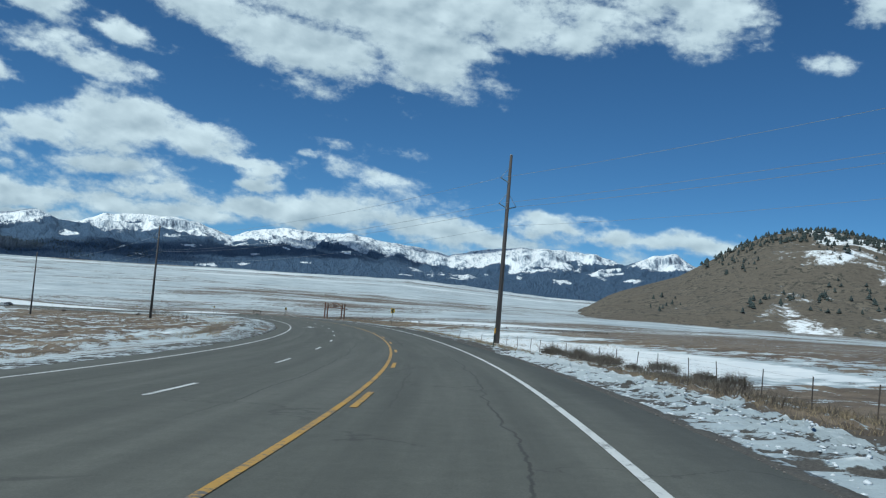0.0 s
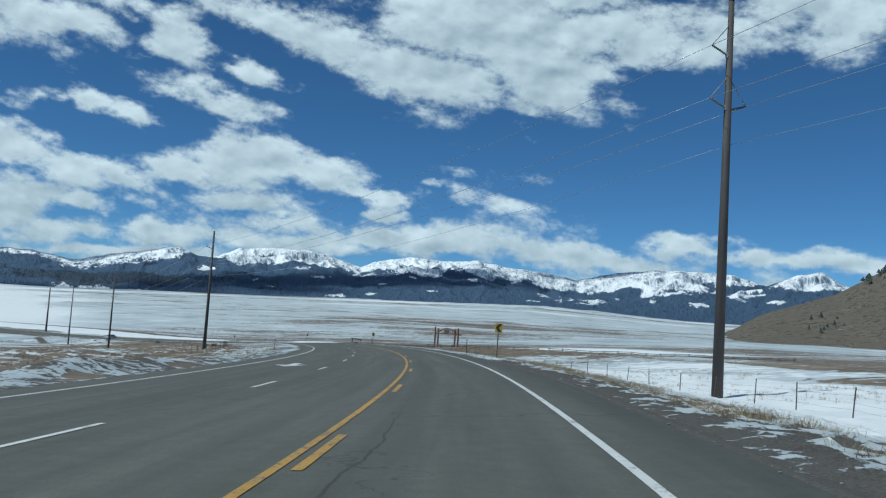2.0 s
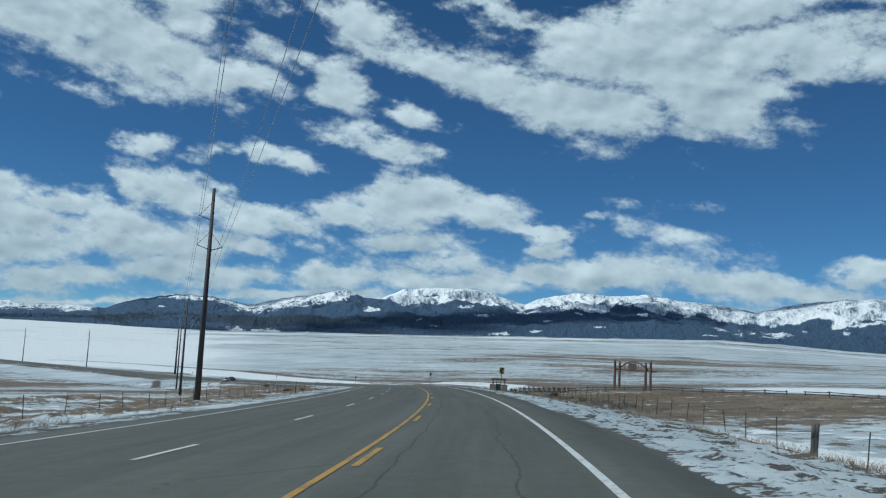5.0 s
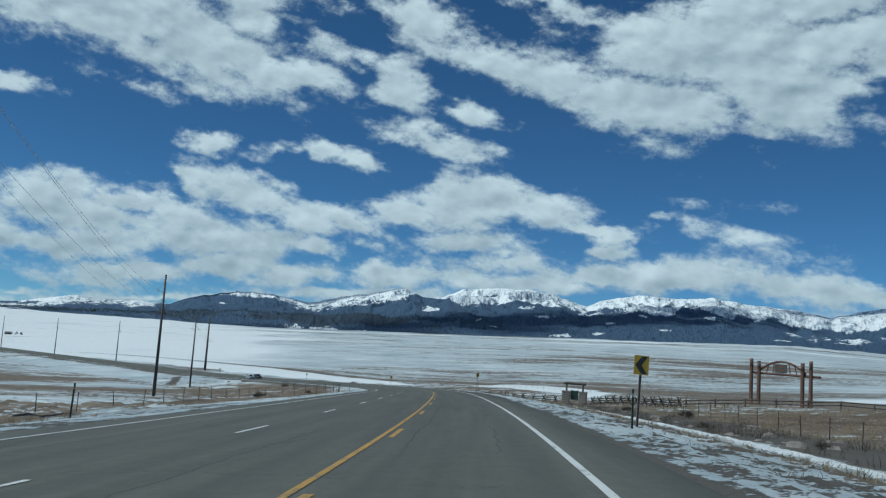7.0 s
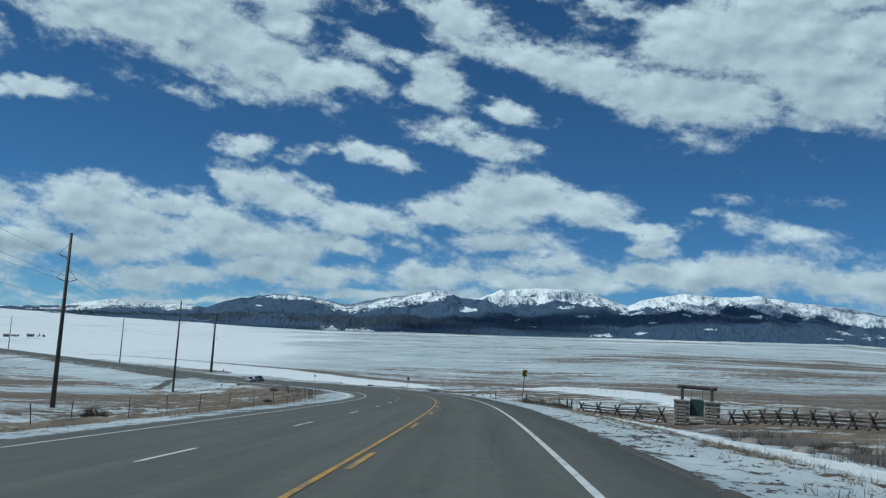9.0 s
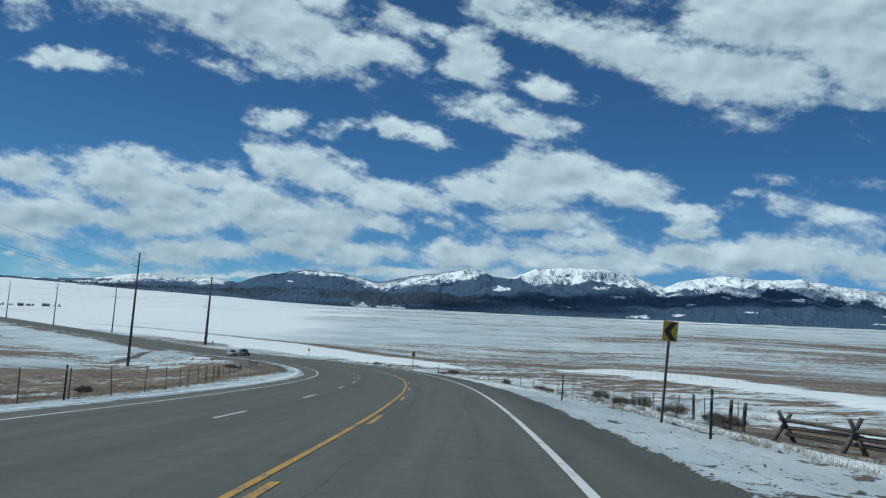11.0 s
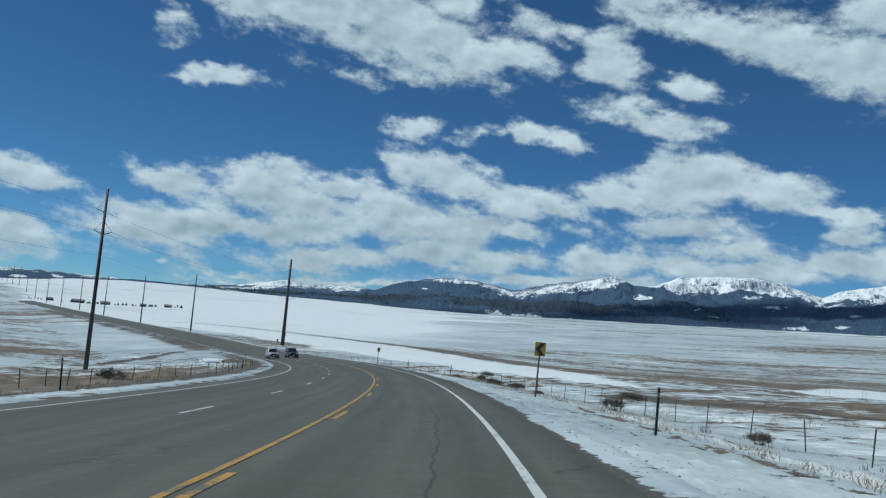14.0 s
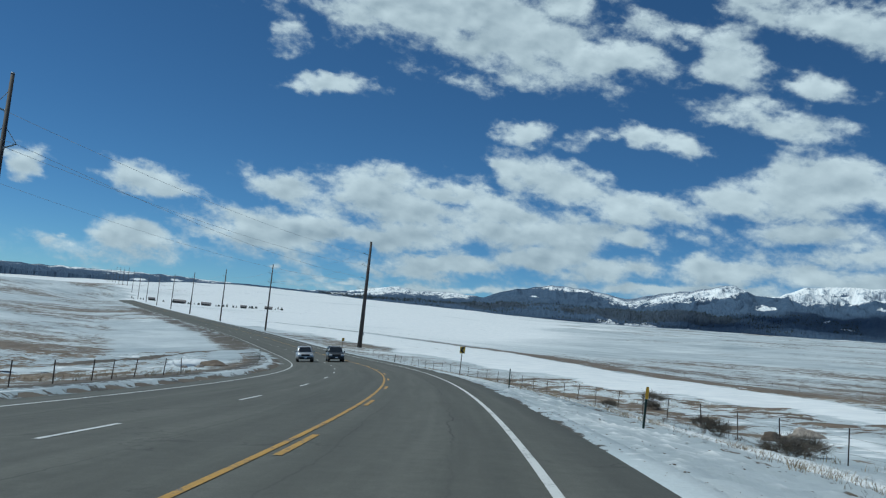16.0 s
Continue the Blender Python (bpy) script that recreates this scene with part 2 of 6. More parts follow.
M_INSULATOR = simple("dull_green_polymer", (0.10, 0.12, 0.10), (0.17, 0.19, 0.16), 8.0, 0.5)
M_WIRE = simple("aged_aluminium_strand", (0.30, 0.31, 0.32), (0.42, 0.43, 0.44), 20.0, 0.35, 0.6, 0)
M_GALV = simple("galvanised_steel", (0.24, 0.25, 0.26), (0.36, 0.37, 0.38), 9.0, 0.5, 0.4, 0.1)
M_GREENPOST = simple("green_painted_steel_post", (0.020, 0.050, 0.040), (0.045, 0.085, 0.070), 6.0, 0.6)
M_SIGNYELLOW = simple("yellow_reflective_sheet", (0.42, 0.27, 0.018), (0.54, 0.36, 0.025), 7.0, 0.4, 0.0, 0.05)
M_SIGNBLACK = simple("black_sign_sheet", (0.015, 0.015, 0.016), (0.03, 0.03, 0.03), 8.0, 0.45, 0.0, 0)
M_REFLECT = simple("amber_reflector", (0.62, 0.33, 0.02), (0.75, 0.42, 0.03), 9.0, 0.35, 0.0, 0)
M_SIGNPOST = simple("weathered_channel_steel", (0.12, 0.10, 0.085), (0.21, 0.18, 0.155), 7.0, 0.7)
M_TPOST = simple("rusty_fence_steel", (0.045, 0.040, 0.036), (0.10, 0.075, 0.06), 9.0, 0.8)
M_WOOD = simple("weathered_grey_timber", (0.055, 0.047, 0.041), (0.135, 0.115, 0.10), 5.0, 0.85, 0.0, 0.5, 0.01, (1, 1, 0.3))
M_LOG = simple("stained_brown_log", (0.10, 0.052, 0.036), (0.19, 0.105, 0.072), 3.0, 0.75, 0.0, 0.5, 0.01, (1, 1, 0.2))
M_STONE = simple("buff_field_stone", (0.22, 0.19, 0.16), (0.40, 0.35, 0.30), 4.0, 0.9, 0.0, 0.6, 0.02)
M_MORTAR = simple("buff_mortar", (0.17, 0.15, 0.13), (0.27, 0.24, 0.205), 12.0, 0.95)
M_NEEDLES = simple("conifer_needles", (0.028, 0.040, 0.040), (0.058, 0.074, 0.066), 1.2, 0.9, 0.0, 0.3)
M_SAGE = simple("dry_sagebrush_twigs", (0.075, 0.062, 0.050), (0.17, 0.145, 0.115), 5.0, 0.9)
M_STRAW = simple("dry_straw_grass", (0.20, 0.155, 0.09), (0.38, 0.30, 0.185), 4.0, 0.85, 0.0, 0)
M_SNOW = simple("packed_snow", (0.56, 0.59, 0.62), (0.74, 0.76, 0.78), 1.5, 0.6, 0.0, 0.5, 0.05)
M_EARTH = simple("bare_brown_earth", (0.085, 0.065, 0.05), (0.16, 0.125, 0.095), 1.2, 0.95, 0.0, 0.6, 0.06)
M_ROCK = simple("grey_brown_rock", (0.16, 0.14, 0.125), (0.30, 0.27, 0.24), 1.5, 0.9, 0.0, 0.6, 0.05)


# ---- mesh helpers ----
def mesh_of(name, verts, faces, material, smooth=False):
    me = bpy.data.meshes.new(name)
    me.from_pydata([tuple(map(float, v)) for v in verts], [], [tuple(map(int, q)) for q in faces])
    me.materials.append(material)
    if smooth:
        me.polygons.foreach_set("use_smooth", [True] * len(me.polygons))
    me.update()
    return me


def grid_mesh(name, P, material, smooth=True, flip=False, **attrs):
    """A sheet from an array of rows x columns of places, with float attributes of the same shape."""
    r, c = P.shape[:2]
    i = np.arange(r * c).reshape(r, c)
    q = np.stack([i[:-1, :-1], i[:-1, 1:], i[1:, 1:], i[1:, :-1]], -1).reshape(-1, 4)
    if flip:
        q = q[:, ::-1]
    me = bpy.data.meshes.new(name)
    me.vertices.add(r * c)
    me.vertices.foreach_set("co", P.reshape(-1).astype(np.float32))
    me.loops.add(q.size)
    me.loops.foreach_set("vertex_index", q.reshape(-1).astype(np.int32))
    me.polygons.add(len(q))
    me.polygons.foreach_set("loop_start", np.arange(0, q.size, 4, dtype=np.int32))
    me.polygons.foreach_set("use_smooth", np.full(len(q), smooth))
    for k, v in attrs.items():
        a = me.attributes.new(k, "FLOAT", "POINT")
        a.data.foreach_set("value", np.ascontiguousarray(v, dtype=np.float32).reshape(-1))
    me.materials.append(material)
    me.update(calc_edges=True)
    me.validate()
    return me


def fbm(x, y, seed, octaves=5, keep=0.5):
    """Fractal value noise on arrays, about -1 to 1, with features one unit across."""
    x, y = np.broadcast_arrays(np.asarray(x, float), np.asarray(y, float))
    out, amp, total = np.zeros(x.shape), 1.0, 0.0
    for o in range(octaves):
        table = np.random.RandomState(seed * 31 + o).uniform(-1, 1, 65536)
        px, py = x * 2.03 ** o + 17.3 * o, y * 2.03 ** o - 9.1 * o
        ix, iy = np.floor(px), np.floor(py)
        fx, fy = px - ix, py - iy
        fx, fy = fx ** 3 * (fx * (6 * fx - 15) + 10), fy ** 3 * (fy * (6 * fy - 15) + 10)
        ix, iy = ix.astype(np.int64), iy.astype(np.int64)

        def corner(a, b):
            return table[((ix + a) * 7349 + (iy + b) * 15731 + ((ix + a) * (iy + b)) % 977) % 65536]

        top = corner(0, 0) * (1 - fx) + corner(1, 0) * fx
        low = corner(0, 1) * (1 - fx) + corner(1, 1) * fx
        out = out + amp * (top * (1 - fy) + low * fy)
        total, amp = total + amp * amp, amp * keep
    return out / math.sqrt(total) * 1.25


def part(name, bm, material, parent, label=""):
    """Links a bmesh as ONE mesh object under a thing or a part."""
    me = bpy.data.meshes.new(name)
    bm.to_mesh(me)
    bm.free()
    me.materials.append(material)
    ob = new(name, me)
    ob.parent = parent
    if label:
        ob["label"] = label
    return ob


def tube(bm, a, b, ra, rb=None, n=8, caps=True, smooth=True):
    """A tapered round bar between two places."""
    a, b = Vector(a), Vector(b)
    rb = ra if rb is None else rb
    ax = (b - a).normalized()
    side = ax.orthogonal().normalized()
    up = ax.cross(side)
    rings = []
    for p, r in ((a, ra), (b, rb)):
        rings.append([bm.verts.new(p + r * (math.cos(2 * math.pi * k / n) * side + math.sin(2 * math.pi * k / n) * up)) for k in range(n)])
    for k in range(n):
        f = bm.faces.new((rings[0][k], rings[0][(k + 1) % n], rings[1][(k + 1) % n], rings[1][k]))
        f.smooth = smooth
    if caps:
        bm.faces.new(rings[0][::-1])
        bm.faces.new(rings[1])


def box(bm, centre, size, bevel=0.0, m=None):
    """A block, with its edges eased by bevel."""
    res = bmesh.ops.create_cube(bm, size=1.0)
    bmesh.ops.transform(bm, matrix=Matrix.Diagonal((*size, 1)), verts=res["verts"])
    if bevel:
        edges = list({e for v in res["verts"] for e in v.link_edges})
        out = bmesh.ops.bevel(bm, geom=edges, offset=bevel, segments=1, affect="EDGES")
        verts = list({v for f in out["faces"] for v in f.verts} | {v for v in res["verts"] if v.is_valid})
    else:
        verts = res["verts"]
    bmesh.ops.transform(bm, matrix=(m or Matrix()) if m else Matrix.Translation(centre), verts=verts)
    if m:
        bmesh.ops.transform(bm, matrix=Matrix.Translation(centre), verts=verts)
    return verts


# ---- the road's line ----
STEP = 2.0
RS = np.arange(-60.0, 1300.0, STEP)
BENDS = [5990.6, 4827.0, 3653.4, 2433.1, 2092.0, 2316.6, 1875.8, 1782.7, 1170.5, 1044.8, 386.3, 772.6, 1287.1, 1714.0, 2487.0, 2542.1, 1657.1, 2221.2, 2203.4, 2815.6, 2634.1, 1445.8, 847.4, 1072.1, 1575.5]   # per million metres, every 29.25 m
KAPPA = {-47 + 29.25 * k: v * 1e-6 for k, v in enumerate(BENDS)} | {725: 0.00001, 1300: 0.0}
GRADE = {-47: -0.0335, 70: -0.0165, 187: -0.0277, 304: -0.0429, 421: -0.0438, 538: -0.0400, 655: -0.0060, 1300: 0.0014}
BANK = {-47: 0.0553, 70: 0.0508, 187: 0.0599, 304: 0.0597, 421: 0.0691, 538: 0.0880, 655: 0.0918, 1300: 0.0891}
HEADING = radians(-4.363)


def along(table, s):
    return np.interp(s, list(table), list(table.values()))


def summed(v):
    c = np.cumsum(v) * STEP
    return c - c[np.searchsorted(RS, 0.0)]


R_PSI = summed(along(KAPPA, RS)) + HEADING
R_X, R_Y, R_Z = summed(-np.sin(R_PSI)), summed(np.cos(R_PSI)), summed(along(GRADE, RS))
R_BANK = along(BANK, RS)
EDGE_L, EDGE_R = -8.35, 5.05            # the pavement's edges, from the yellow line
OFF_R, OFF_L, OFF_D = 3.55, -7.13, -3.31   # the white lines


def road_at(s, u, dz=0.0):
    """Places at distance s along the road and u to the right of its yellow line, on its banked plane."""
    s, u = np.broadcast_arrays(np.asarray(s, float), np.asarray(u, float))
    x, y, z, a, b = (np.interp(s, RS, q) for q in (R_X, R_Y, R_Z, R_PSI, R_BANK))
    return np.stack([x + u * np.cos(a), y + u * np.sin(a), z + u * b + dz], -1)


def heading(s):
    return float(np.interp(s, RS, R_PSI))


def road_coords(x, y):
    """The nearest distance along the road and the offset to its right."""
    x, y = np.ravel(x), np.ravel(y)
    s, u = np.empty(len(x)), np.empty(len(x))
    for k in range(0, len(x), 20000):
        dx, dy = x[k:k + 20000, None] - R_X, y[k:k + 20000, None] - R_Y
        j = (dx * dx + dy * dy).argmin(1)
        n = np.arange(len(j))
        dx, dy = dx[n, j], dy[n, j]
        a = R_PSI[j]
        t = -dx * np.sin(a) + dy * np.cos(a)
        s[k:k + 20000] = RS[j] + np.clip(t, -STEP, STEP)
        off = dx * np.cos(a) + dy * np.sin(a)
        u[k:k + 20000] = np.where(np.abs(t) > 3 * STEP, np.sign(off + 1e-9) * np.hypot(off, t), off)
    return s, u


def wave(x, y, size, seed, octaves=3):
    """Smooth rolling variation, about -1 to 1, of the given size in metres."""
    rng = np.random.RandomState(seed)
    out, amp = 0, 1.0
    for _ in range(octaves):
        for _ in range(4):
            a, ph = rng.uniform(0, 2 * np.pi), rng.uniform(0, 2 * np.pi)
            out = out + amp * 0.35 * np.sin((x * np.cos(a) + y * np.sin(a)) * 2 * np.pi / size * rng.uniform(0.7, 1.3) + ph)
        size, amp = size * 0.47, amp * 0.55
    return out


SECTION_U = [-64, -49, -36, -24, -14, -9.2, 5.6, 7, 9, 13, 18, 25, 43, 62]
SECTION_Z = [-4.6, -4.3, -4.1, -2.7, -1.25, -0.62, 0.2, 0.06, -0.05, -0.45, -0.8, -0.35, 0.95, 1.2]
ORIGIN = np.array([-70.0, 215.0])
FAR_B = [-180, -90, -50, -25, -9, 0, 10, 22, 35, 47, 55, 62, 70, 90, 130, 180]
FAR_NEAR = [4, 3, 0, -1, -4, -6, -7, -12, -20, -23, -24, -24, -24, -18, -6, 4]
FAR_EDGE = [30, 30, 30, 50, 66, 90, 76, 57, 37, 38, 42, 12, -10, -10, 20, 30]


def ground_z(x, y, s=None, u=None):
    """The height of the open ground."""
    shape = np.shape(x)
    x, y = np.ravel(x).astype(float), np.ravel(y).astype(float)
    if s is None:
        s, u = road_coords(x, y)
    zc, bank = np.interp(s, RS, R_Z), np.interp(s, RS, R_BANK)
    near = zc + np.interp(u, SECTION_U, SECTION_Z) + 0.12 * wave(x, y, 17, 3) * np.clip((np.abs(u) - 10) / 10, 0, 1)
    # a shallow hollow outside the first half of the bend
    near = near - 0.7 * np.exp(-((s - 148) / 42.0) ** 2) * np.clip((u - 8.5) / 5.0, 0, 1) * np.clip((60 - u) / 30, 0, 1)
    # the earth bank inside the start of the bend
    near = near + (0.55 + 0.2 * wave(x, y, 11, 19)) * blot(s, 78, 104, 8) * blot(u, -15.5, -10.4, 1.3)
    dx, dy = x - ORIGIN[0], y - ORIGIN[1]
    r, b = np.hypot(dx, dy), np.degrees(np.arctan2(-dx, dy))
    zn, ze = np.interp(b, FAR_B, FAR_NEAR), np.interp(b, FAR_B, FAR_EDGE)
    far = zn + (ze - zn) * np.clip((r - 520) / 2500, -0.05, 1.15) + 1.2 * wave(x, y, 190, 5) * np.clip(r / 900, 0, 1.5)
    w = np.clip((np.abs(u) - 55) / 260, 0, 1)
    w = w * w * (3 - 2 * w)
    z = near * (1 - w) + far * w
    under = (u > EDGE_L - 0.15) & (u < EDGE_R + 0.15)
    z = np.where(under, zc + bank * np.clip(u, EDGE_L, EDGE_R) - 0.45, z)
    return z.reshape(shape)


def ground_at(x, y):
    return float(ground_z(np.array([x]), np.array([y]))[0])


def spread(lo, hi, step, reach, grow=1.12):
    """Grid lines: even between lo and hi, then ever wider out to reach."""
    mid = list(np.arange(lo, hi + step, step))
    out, d = [], step
    while not out or out[-1] < reach:
        d *= grow
        out.append((out[-1] if out else 0) + d)
    return np.array([lo - o for o in out[::-1]] + mid + [mid[-1] + o for o in out])


def smooth01(v, a, b):
    t = np.clip((v - a) / (b - a), 0, 1)
    return t * t * (3 - 2 * t)


def blot(v, a, b, soft):
    """1 between a and b, easing to 0 over soft metres on either side."""
    return smooth01(v, a - soft, a + soft) * (1 - smooth01(v, b - soft, b + soft))


def furrow_line(s):
    """How far from the road the bare furrow in the outer pasture runs."""
    return np.interp(s, [415, 430, 445, 455, 468], [41.5, 36.5, 31, 27, 24])


def snow_share(x, y, s, u):
    """How much of the ground is under snow, region by region."""
    dx, dy = x - ORIGIN[0], y - ORIGIN[1]
    r, b = np.hypot(dx, dy), np.degrees(np.arctan2(-dx, dy))
    wob = wave(x, y, 60, 8)
    plain = np.interp(r, [120, 260, 360, 430, 480, 560, 800, 1000, 1200, 1700, 2000, 2300, 2700, 3000], [0.58, 0.52, 0.46, 0.46, 0.48, 0.64, 0.74, 0.60, 0.76, 0.68, 0.40, 0.95, 0.36, 0.7])
    right = np.interp(r, [100, 250, 400, 520, 640, 720, 900, 1150, 1300, 1600, 1900, 2300, 2800], [0.33, 0.30, 0.26, 0.36, 0.24, 0.16, 0.58, 0.74, 0.42, 0.92, 0.30, 0.95, 0.25])
    k = smooth01(b, 8, 24)
    c = right * (1 - k) + plain * k
    k = smooth01(b, 26, 40) * smooth01(r, 420, 560)
    c = c * (1 - k) + (0.96 + 0.10 * wave(x, y, 300, 14)) * k

    def lay(c, mask, level):
        return c * (1 - mask) + level * mask

    # the field inside the bend: dry grass, then snow, then dry grass again
    inside = smooth01(-u, 9, 13) * (1 - smooth01(-u, 260, 420))
    field = np.interp(s, [0, 200, 340, 400, 470, 492, 570, 600, 800, 1100], [0.56, 0.56, 0.52, 0.34, 0.20, 0.56, 0.60, 0.22, 0.22, 0.34]) + 0.14 * wob
    c = lay(c, inside, field)
    c = lay(c, blot(s, 492, 800, 12) * blot(u, -33, -14, 3.0), 0.70 + 0.1 * wob)
    c = lay(c, blot(s, 440, 505, 8) * blot(u, -24, -18, 2.0), 0.22)
    c = lay(c, blot(s, 250, 395, 20) * blot(u, -15, -8, 1.5), 0.60)
    c = lay(c, blot(s, 250, 395, 15) * blot(u, -22, -16, 1.5), 0.18)
    c = lay(c, blot(s, 600, 1000, 14) * blot(u, -14.5, -8, 1.5), 0.0)
    c = lay(c, blot(s, 400, 556, 8) * blot(u, -14.0, -8, 1.3), 0.10)
    c = lay(c, blot(s, 76, 110, 5) * blot(u, -16, -9.4, 1.2), 0.14 + 0.12 * wob)
    # the farm track that joins inside the bend
    t = np.clip((s - 552) / 46, 0, 1)
    c = lay(c, blot(s, 553, 598, 2.5) * blot(u - (-34 + 17.5 * t), -1.8, 1.8, 1.0), 0.0)
    # drifts lying along the road's outer side
    hem = 2.5 * wave(x, y, 45, 4)
    c = lay(c, blot(s, 330, 500, 14) * blot(u, 24, 66, 4), 0.55 + 0.10 * wob)
    hi = np.interp(s, [485, 510, 555, 600, 690, 790, 840, 860], [40, 43, 58, 68, 84, 68, 50, 34])
    band = smooth01(u, 31 + hem - 2, 31 + hem + 2) * (1 - smooth01(u, hi + hem - 3, hi + hem + 3)) * smooth01(s, 478, 486) * (1 - smooth01(s, 830, 870))
    lo2 = np.interp(s, [340, 375, 400, 440, 460, 490, 510, 530, 548], [30, 36, 42, 52, 60, 64, 72, 98, 122])
    hi2 = np.interp(s, [340, 375, 423, 460, 496, 531, 548], [32, 48, 74, 98, 120, 128, 122])
    drift = smooth01(u, lo2 + hem - 2, lo2 + hem + 2) * (1 - smooth01(u, hi2 + hem - 3, hi2 + hem + 3)) * smooth01(s, 340, 360) * (1 - smooth01(s, 535, 550))
    band = np.maximum(band, drift)
    streak = smooth01(u, hi - 2, hi + 3) * (1 - smooth01(u, hi + 12, hi + 20)) * blot(s, 540, 850, 30)
    c = lay(c, streak, 0.16)
    c = np.maximum(c, band)
    first = smooth01(u, 20 + 6 * (s < 60), 27 + 2 * (s < 60)) * (1 - smooth01(u, 40 - 6 * (s < 60), 48 - 6 * (s < 60))) * np.clip(0.75 + 0.5 * wave(x, y, 120, 4), 0, 1) * (1 - smooth01(s, 200, 330)) * smooth01(s, -40, 10)
    c = np.maximum(c, 0.95 * first)
    c = lay(c, blot(s, 345, 540, 12) * blot(u, 8, 26, 2), 0.72)
    furrow = u - furrow_line(s)
    c = lay(c, blot(s, 418, 468, 4) * blot(furrow, -2.4, 2.4, 0.8), 0.0)
    c = lay(c, blot(s, 486, 560, 10) * blot(u, 17, 21, 1.6), 0.24)
    c = lay(c, blot(s, 560, 800, 10) * blot(u, 14, 24, 3), 0.46)
    c = lay(c, blot(s, -40, 42, 8) * blot(u, 8.5, 20, 1.5), 0.26)
    c = lay(c, blot(s, 48, 110, 8) * blot(u, 8.5, 32, 2), 0.96)
    # the hay field by the ranch entrance, and the snowy pasture before it
    c = lay(c, blot(s, 95, 190, 12) * blot(u, 13, 33 - 14 * smooth01(s, 120, 185), 3), 1.0)
    c = lay(c, blot(s, 165, 305, 14) * blot(u, 21, 60, 4), np.interp(s, [190, 206], [0.58, 0.34]) + 0.08 * wob)
    c = lay(c, blot(s, 348, 440, 14) * blot(u, 152, 205, 10), 0.97)
    # bare earth below the verge by the ranch entrance
    c = lay(c, blot(s, 205, 306, 8) * blot(u, 9, 17, 1.0), 0.96)
    rim = np.interp(s, [205, 230, 290], [13.6, 14.6, 18.0]) + 0.5 * wob
    bare = smooth01(u, rim - 0.5, rim + 0.5) * (1 - smooth01(u, 20.5, 23.5)) * smooth01(s, 205, 225) * (1 - smooth01(s, 296, 304))
    c = lay(c, bare, 0.10)
    verge = smooth01(u, 5.6, 6.5) * (1 - smooth01(u, 11, 15))
    vs = np.interp(s, [0, 40, 80, 130, 180, 230, 300, 420], [0.55, 0.42, 0.40, 0.55, 0.64, 0.80, 0.85, 0.82])
    c = lay(c, verge, vs)
    return np.clip(c, 0, 1)


# ---- the ground ----
gx, gy = spread(-490, 70, 2.2, 4500, 1.07), spread(-50, 660, 2.2, 4500, 1.07)
GX, GY = np.meshgrid(gx, gy)
gs, gu = road_coords(GX, GY)
GZ = ground_z(GX, GY, gs, gu)
snow = snow_share(GX.ravel(), GY.ravel(), gs, gu)


def soil_share(s, u):
    """Where the bare soil is gravel and broken earth: below the ranch entrance, on the farm track and the inner bank."""
    track = blot(u - (-34 + 17.5 * np.clip((s - 552) / 46, 0, 1)), -1.8, 1.8, 1.0)
    furrow = u - furrow_line(s)
    return 0.85 * blot(u, 14.0, 21.5, 1.2) * blot(s, 212, 302, 8) + 0.8 * blot(s, 553, 598, 2.5) * track + 0.7 * blot(s, 420, 1000, 20) * blot(u, -14.5, -8, 1.5) + 0.35 * blot(s, 76, 110, 5) * blot(u, -16, -9, 1.2) + 0.75 * blot(s, 418, 468, 4) * blot(furrow, -1.9, 1.9, 1.0)


far = smooth01(np.hypot(GX + 70, GY - 215), 80, 500)
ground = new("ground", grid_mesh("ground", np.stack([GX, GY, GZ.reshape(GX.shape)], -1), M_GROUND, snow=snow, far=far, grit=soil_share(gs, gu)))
tagged(ground, "dry grass plain streaked with wind-blown snow", "ground", kind="structure")


def rough_field(name, s0, s1, u0, u1, bump, seed, label):
    """A strip of tussocky ground beside the road: grass on the humps, snow in the hollows."""
    S, U = np.meshgrid(np.arange(s0, s1, 0.55), np.arange(u0, u1, 0.55), indexing="ij")
    p = road_at(S, U)
    x, y = p[..., 0], p[..., 1]
    z = ground_z(x, y, S.ravel(), U.ravel()).reshape(S.shape)
    hump, drift = fbm(x / 1.7, y / 1.25, seed, 3, 0.6), fbm(x / 13, y / 8, seed + 1, 3)
    w = smooth01(S, s0, s0 + 5) * (1 - smooth01(S, s1 - 6, s1 - 1)) * smooth01(U, u0, u0 + 3) * (1 - smooth01(U, u1 - 4, u1 - 1))
    z = z - 0.15 * (1 - w) + w * (0.02 + bump * np.clip(hump + 0.15, -0.25, 1.3))
    share = snow_share(x.ravel(), y.ravel(), S.ravel(), U.ravel()).reshape(S.shape)
    middling = 1 - np.abs(2 * share - 1)
    share = share - (0.10 + 0.30 * middling) * hump * w + 0.22 * middling * drift * w
    ob = new(name, grid_mesh(name, np.stack([x, y, z], -1), M_GROUND, flip=True, snow=np.clip(share, 0, 1), far=smooth01(np.hypot(x + 70, y - 215), 80, 500) * 0.2, grit=soil_share(S, U)))
    return tagged(ob, label, "field", kind="structure")


rough_field("field_outer_1", -6, 332, 14.9, 47, 0.10, 11, "pasture of dry grass tussocks and drifted snow")
rough_field("field_outer_2", 326, 560, 14.9, 68, 0.09, 13, "wind-packed snow and dry tussocks along the fence")
rough_field("field_inner_1", -6, 306, -62, -14.0, 0.24, 15, "rough brown tussock field patched with snow")
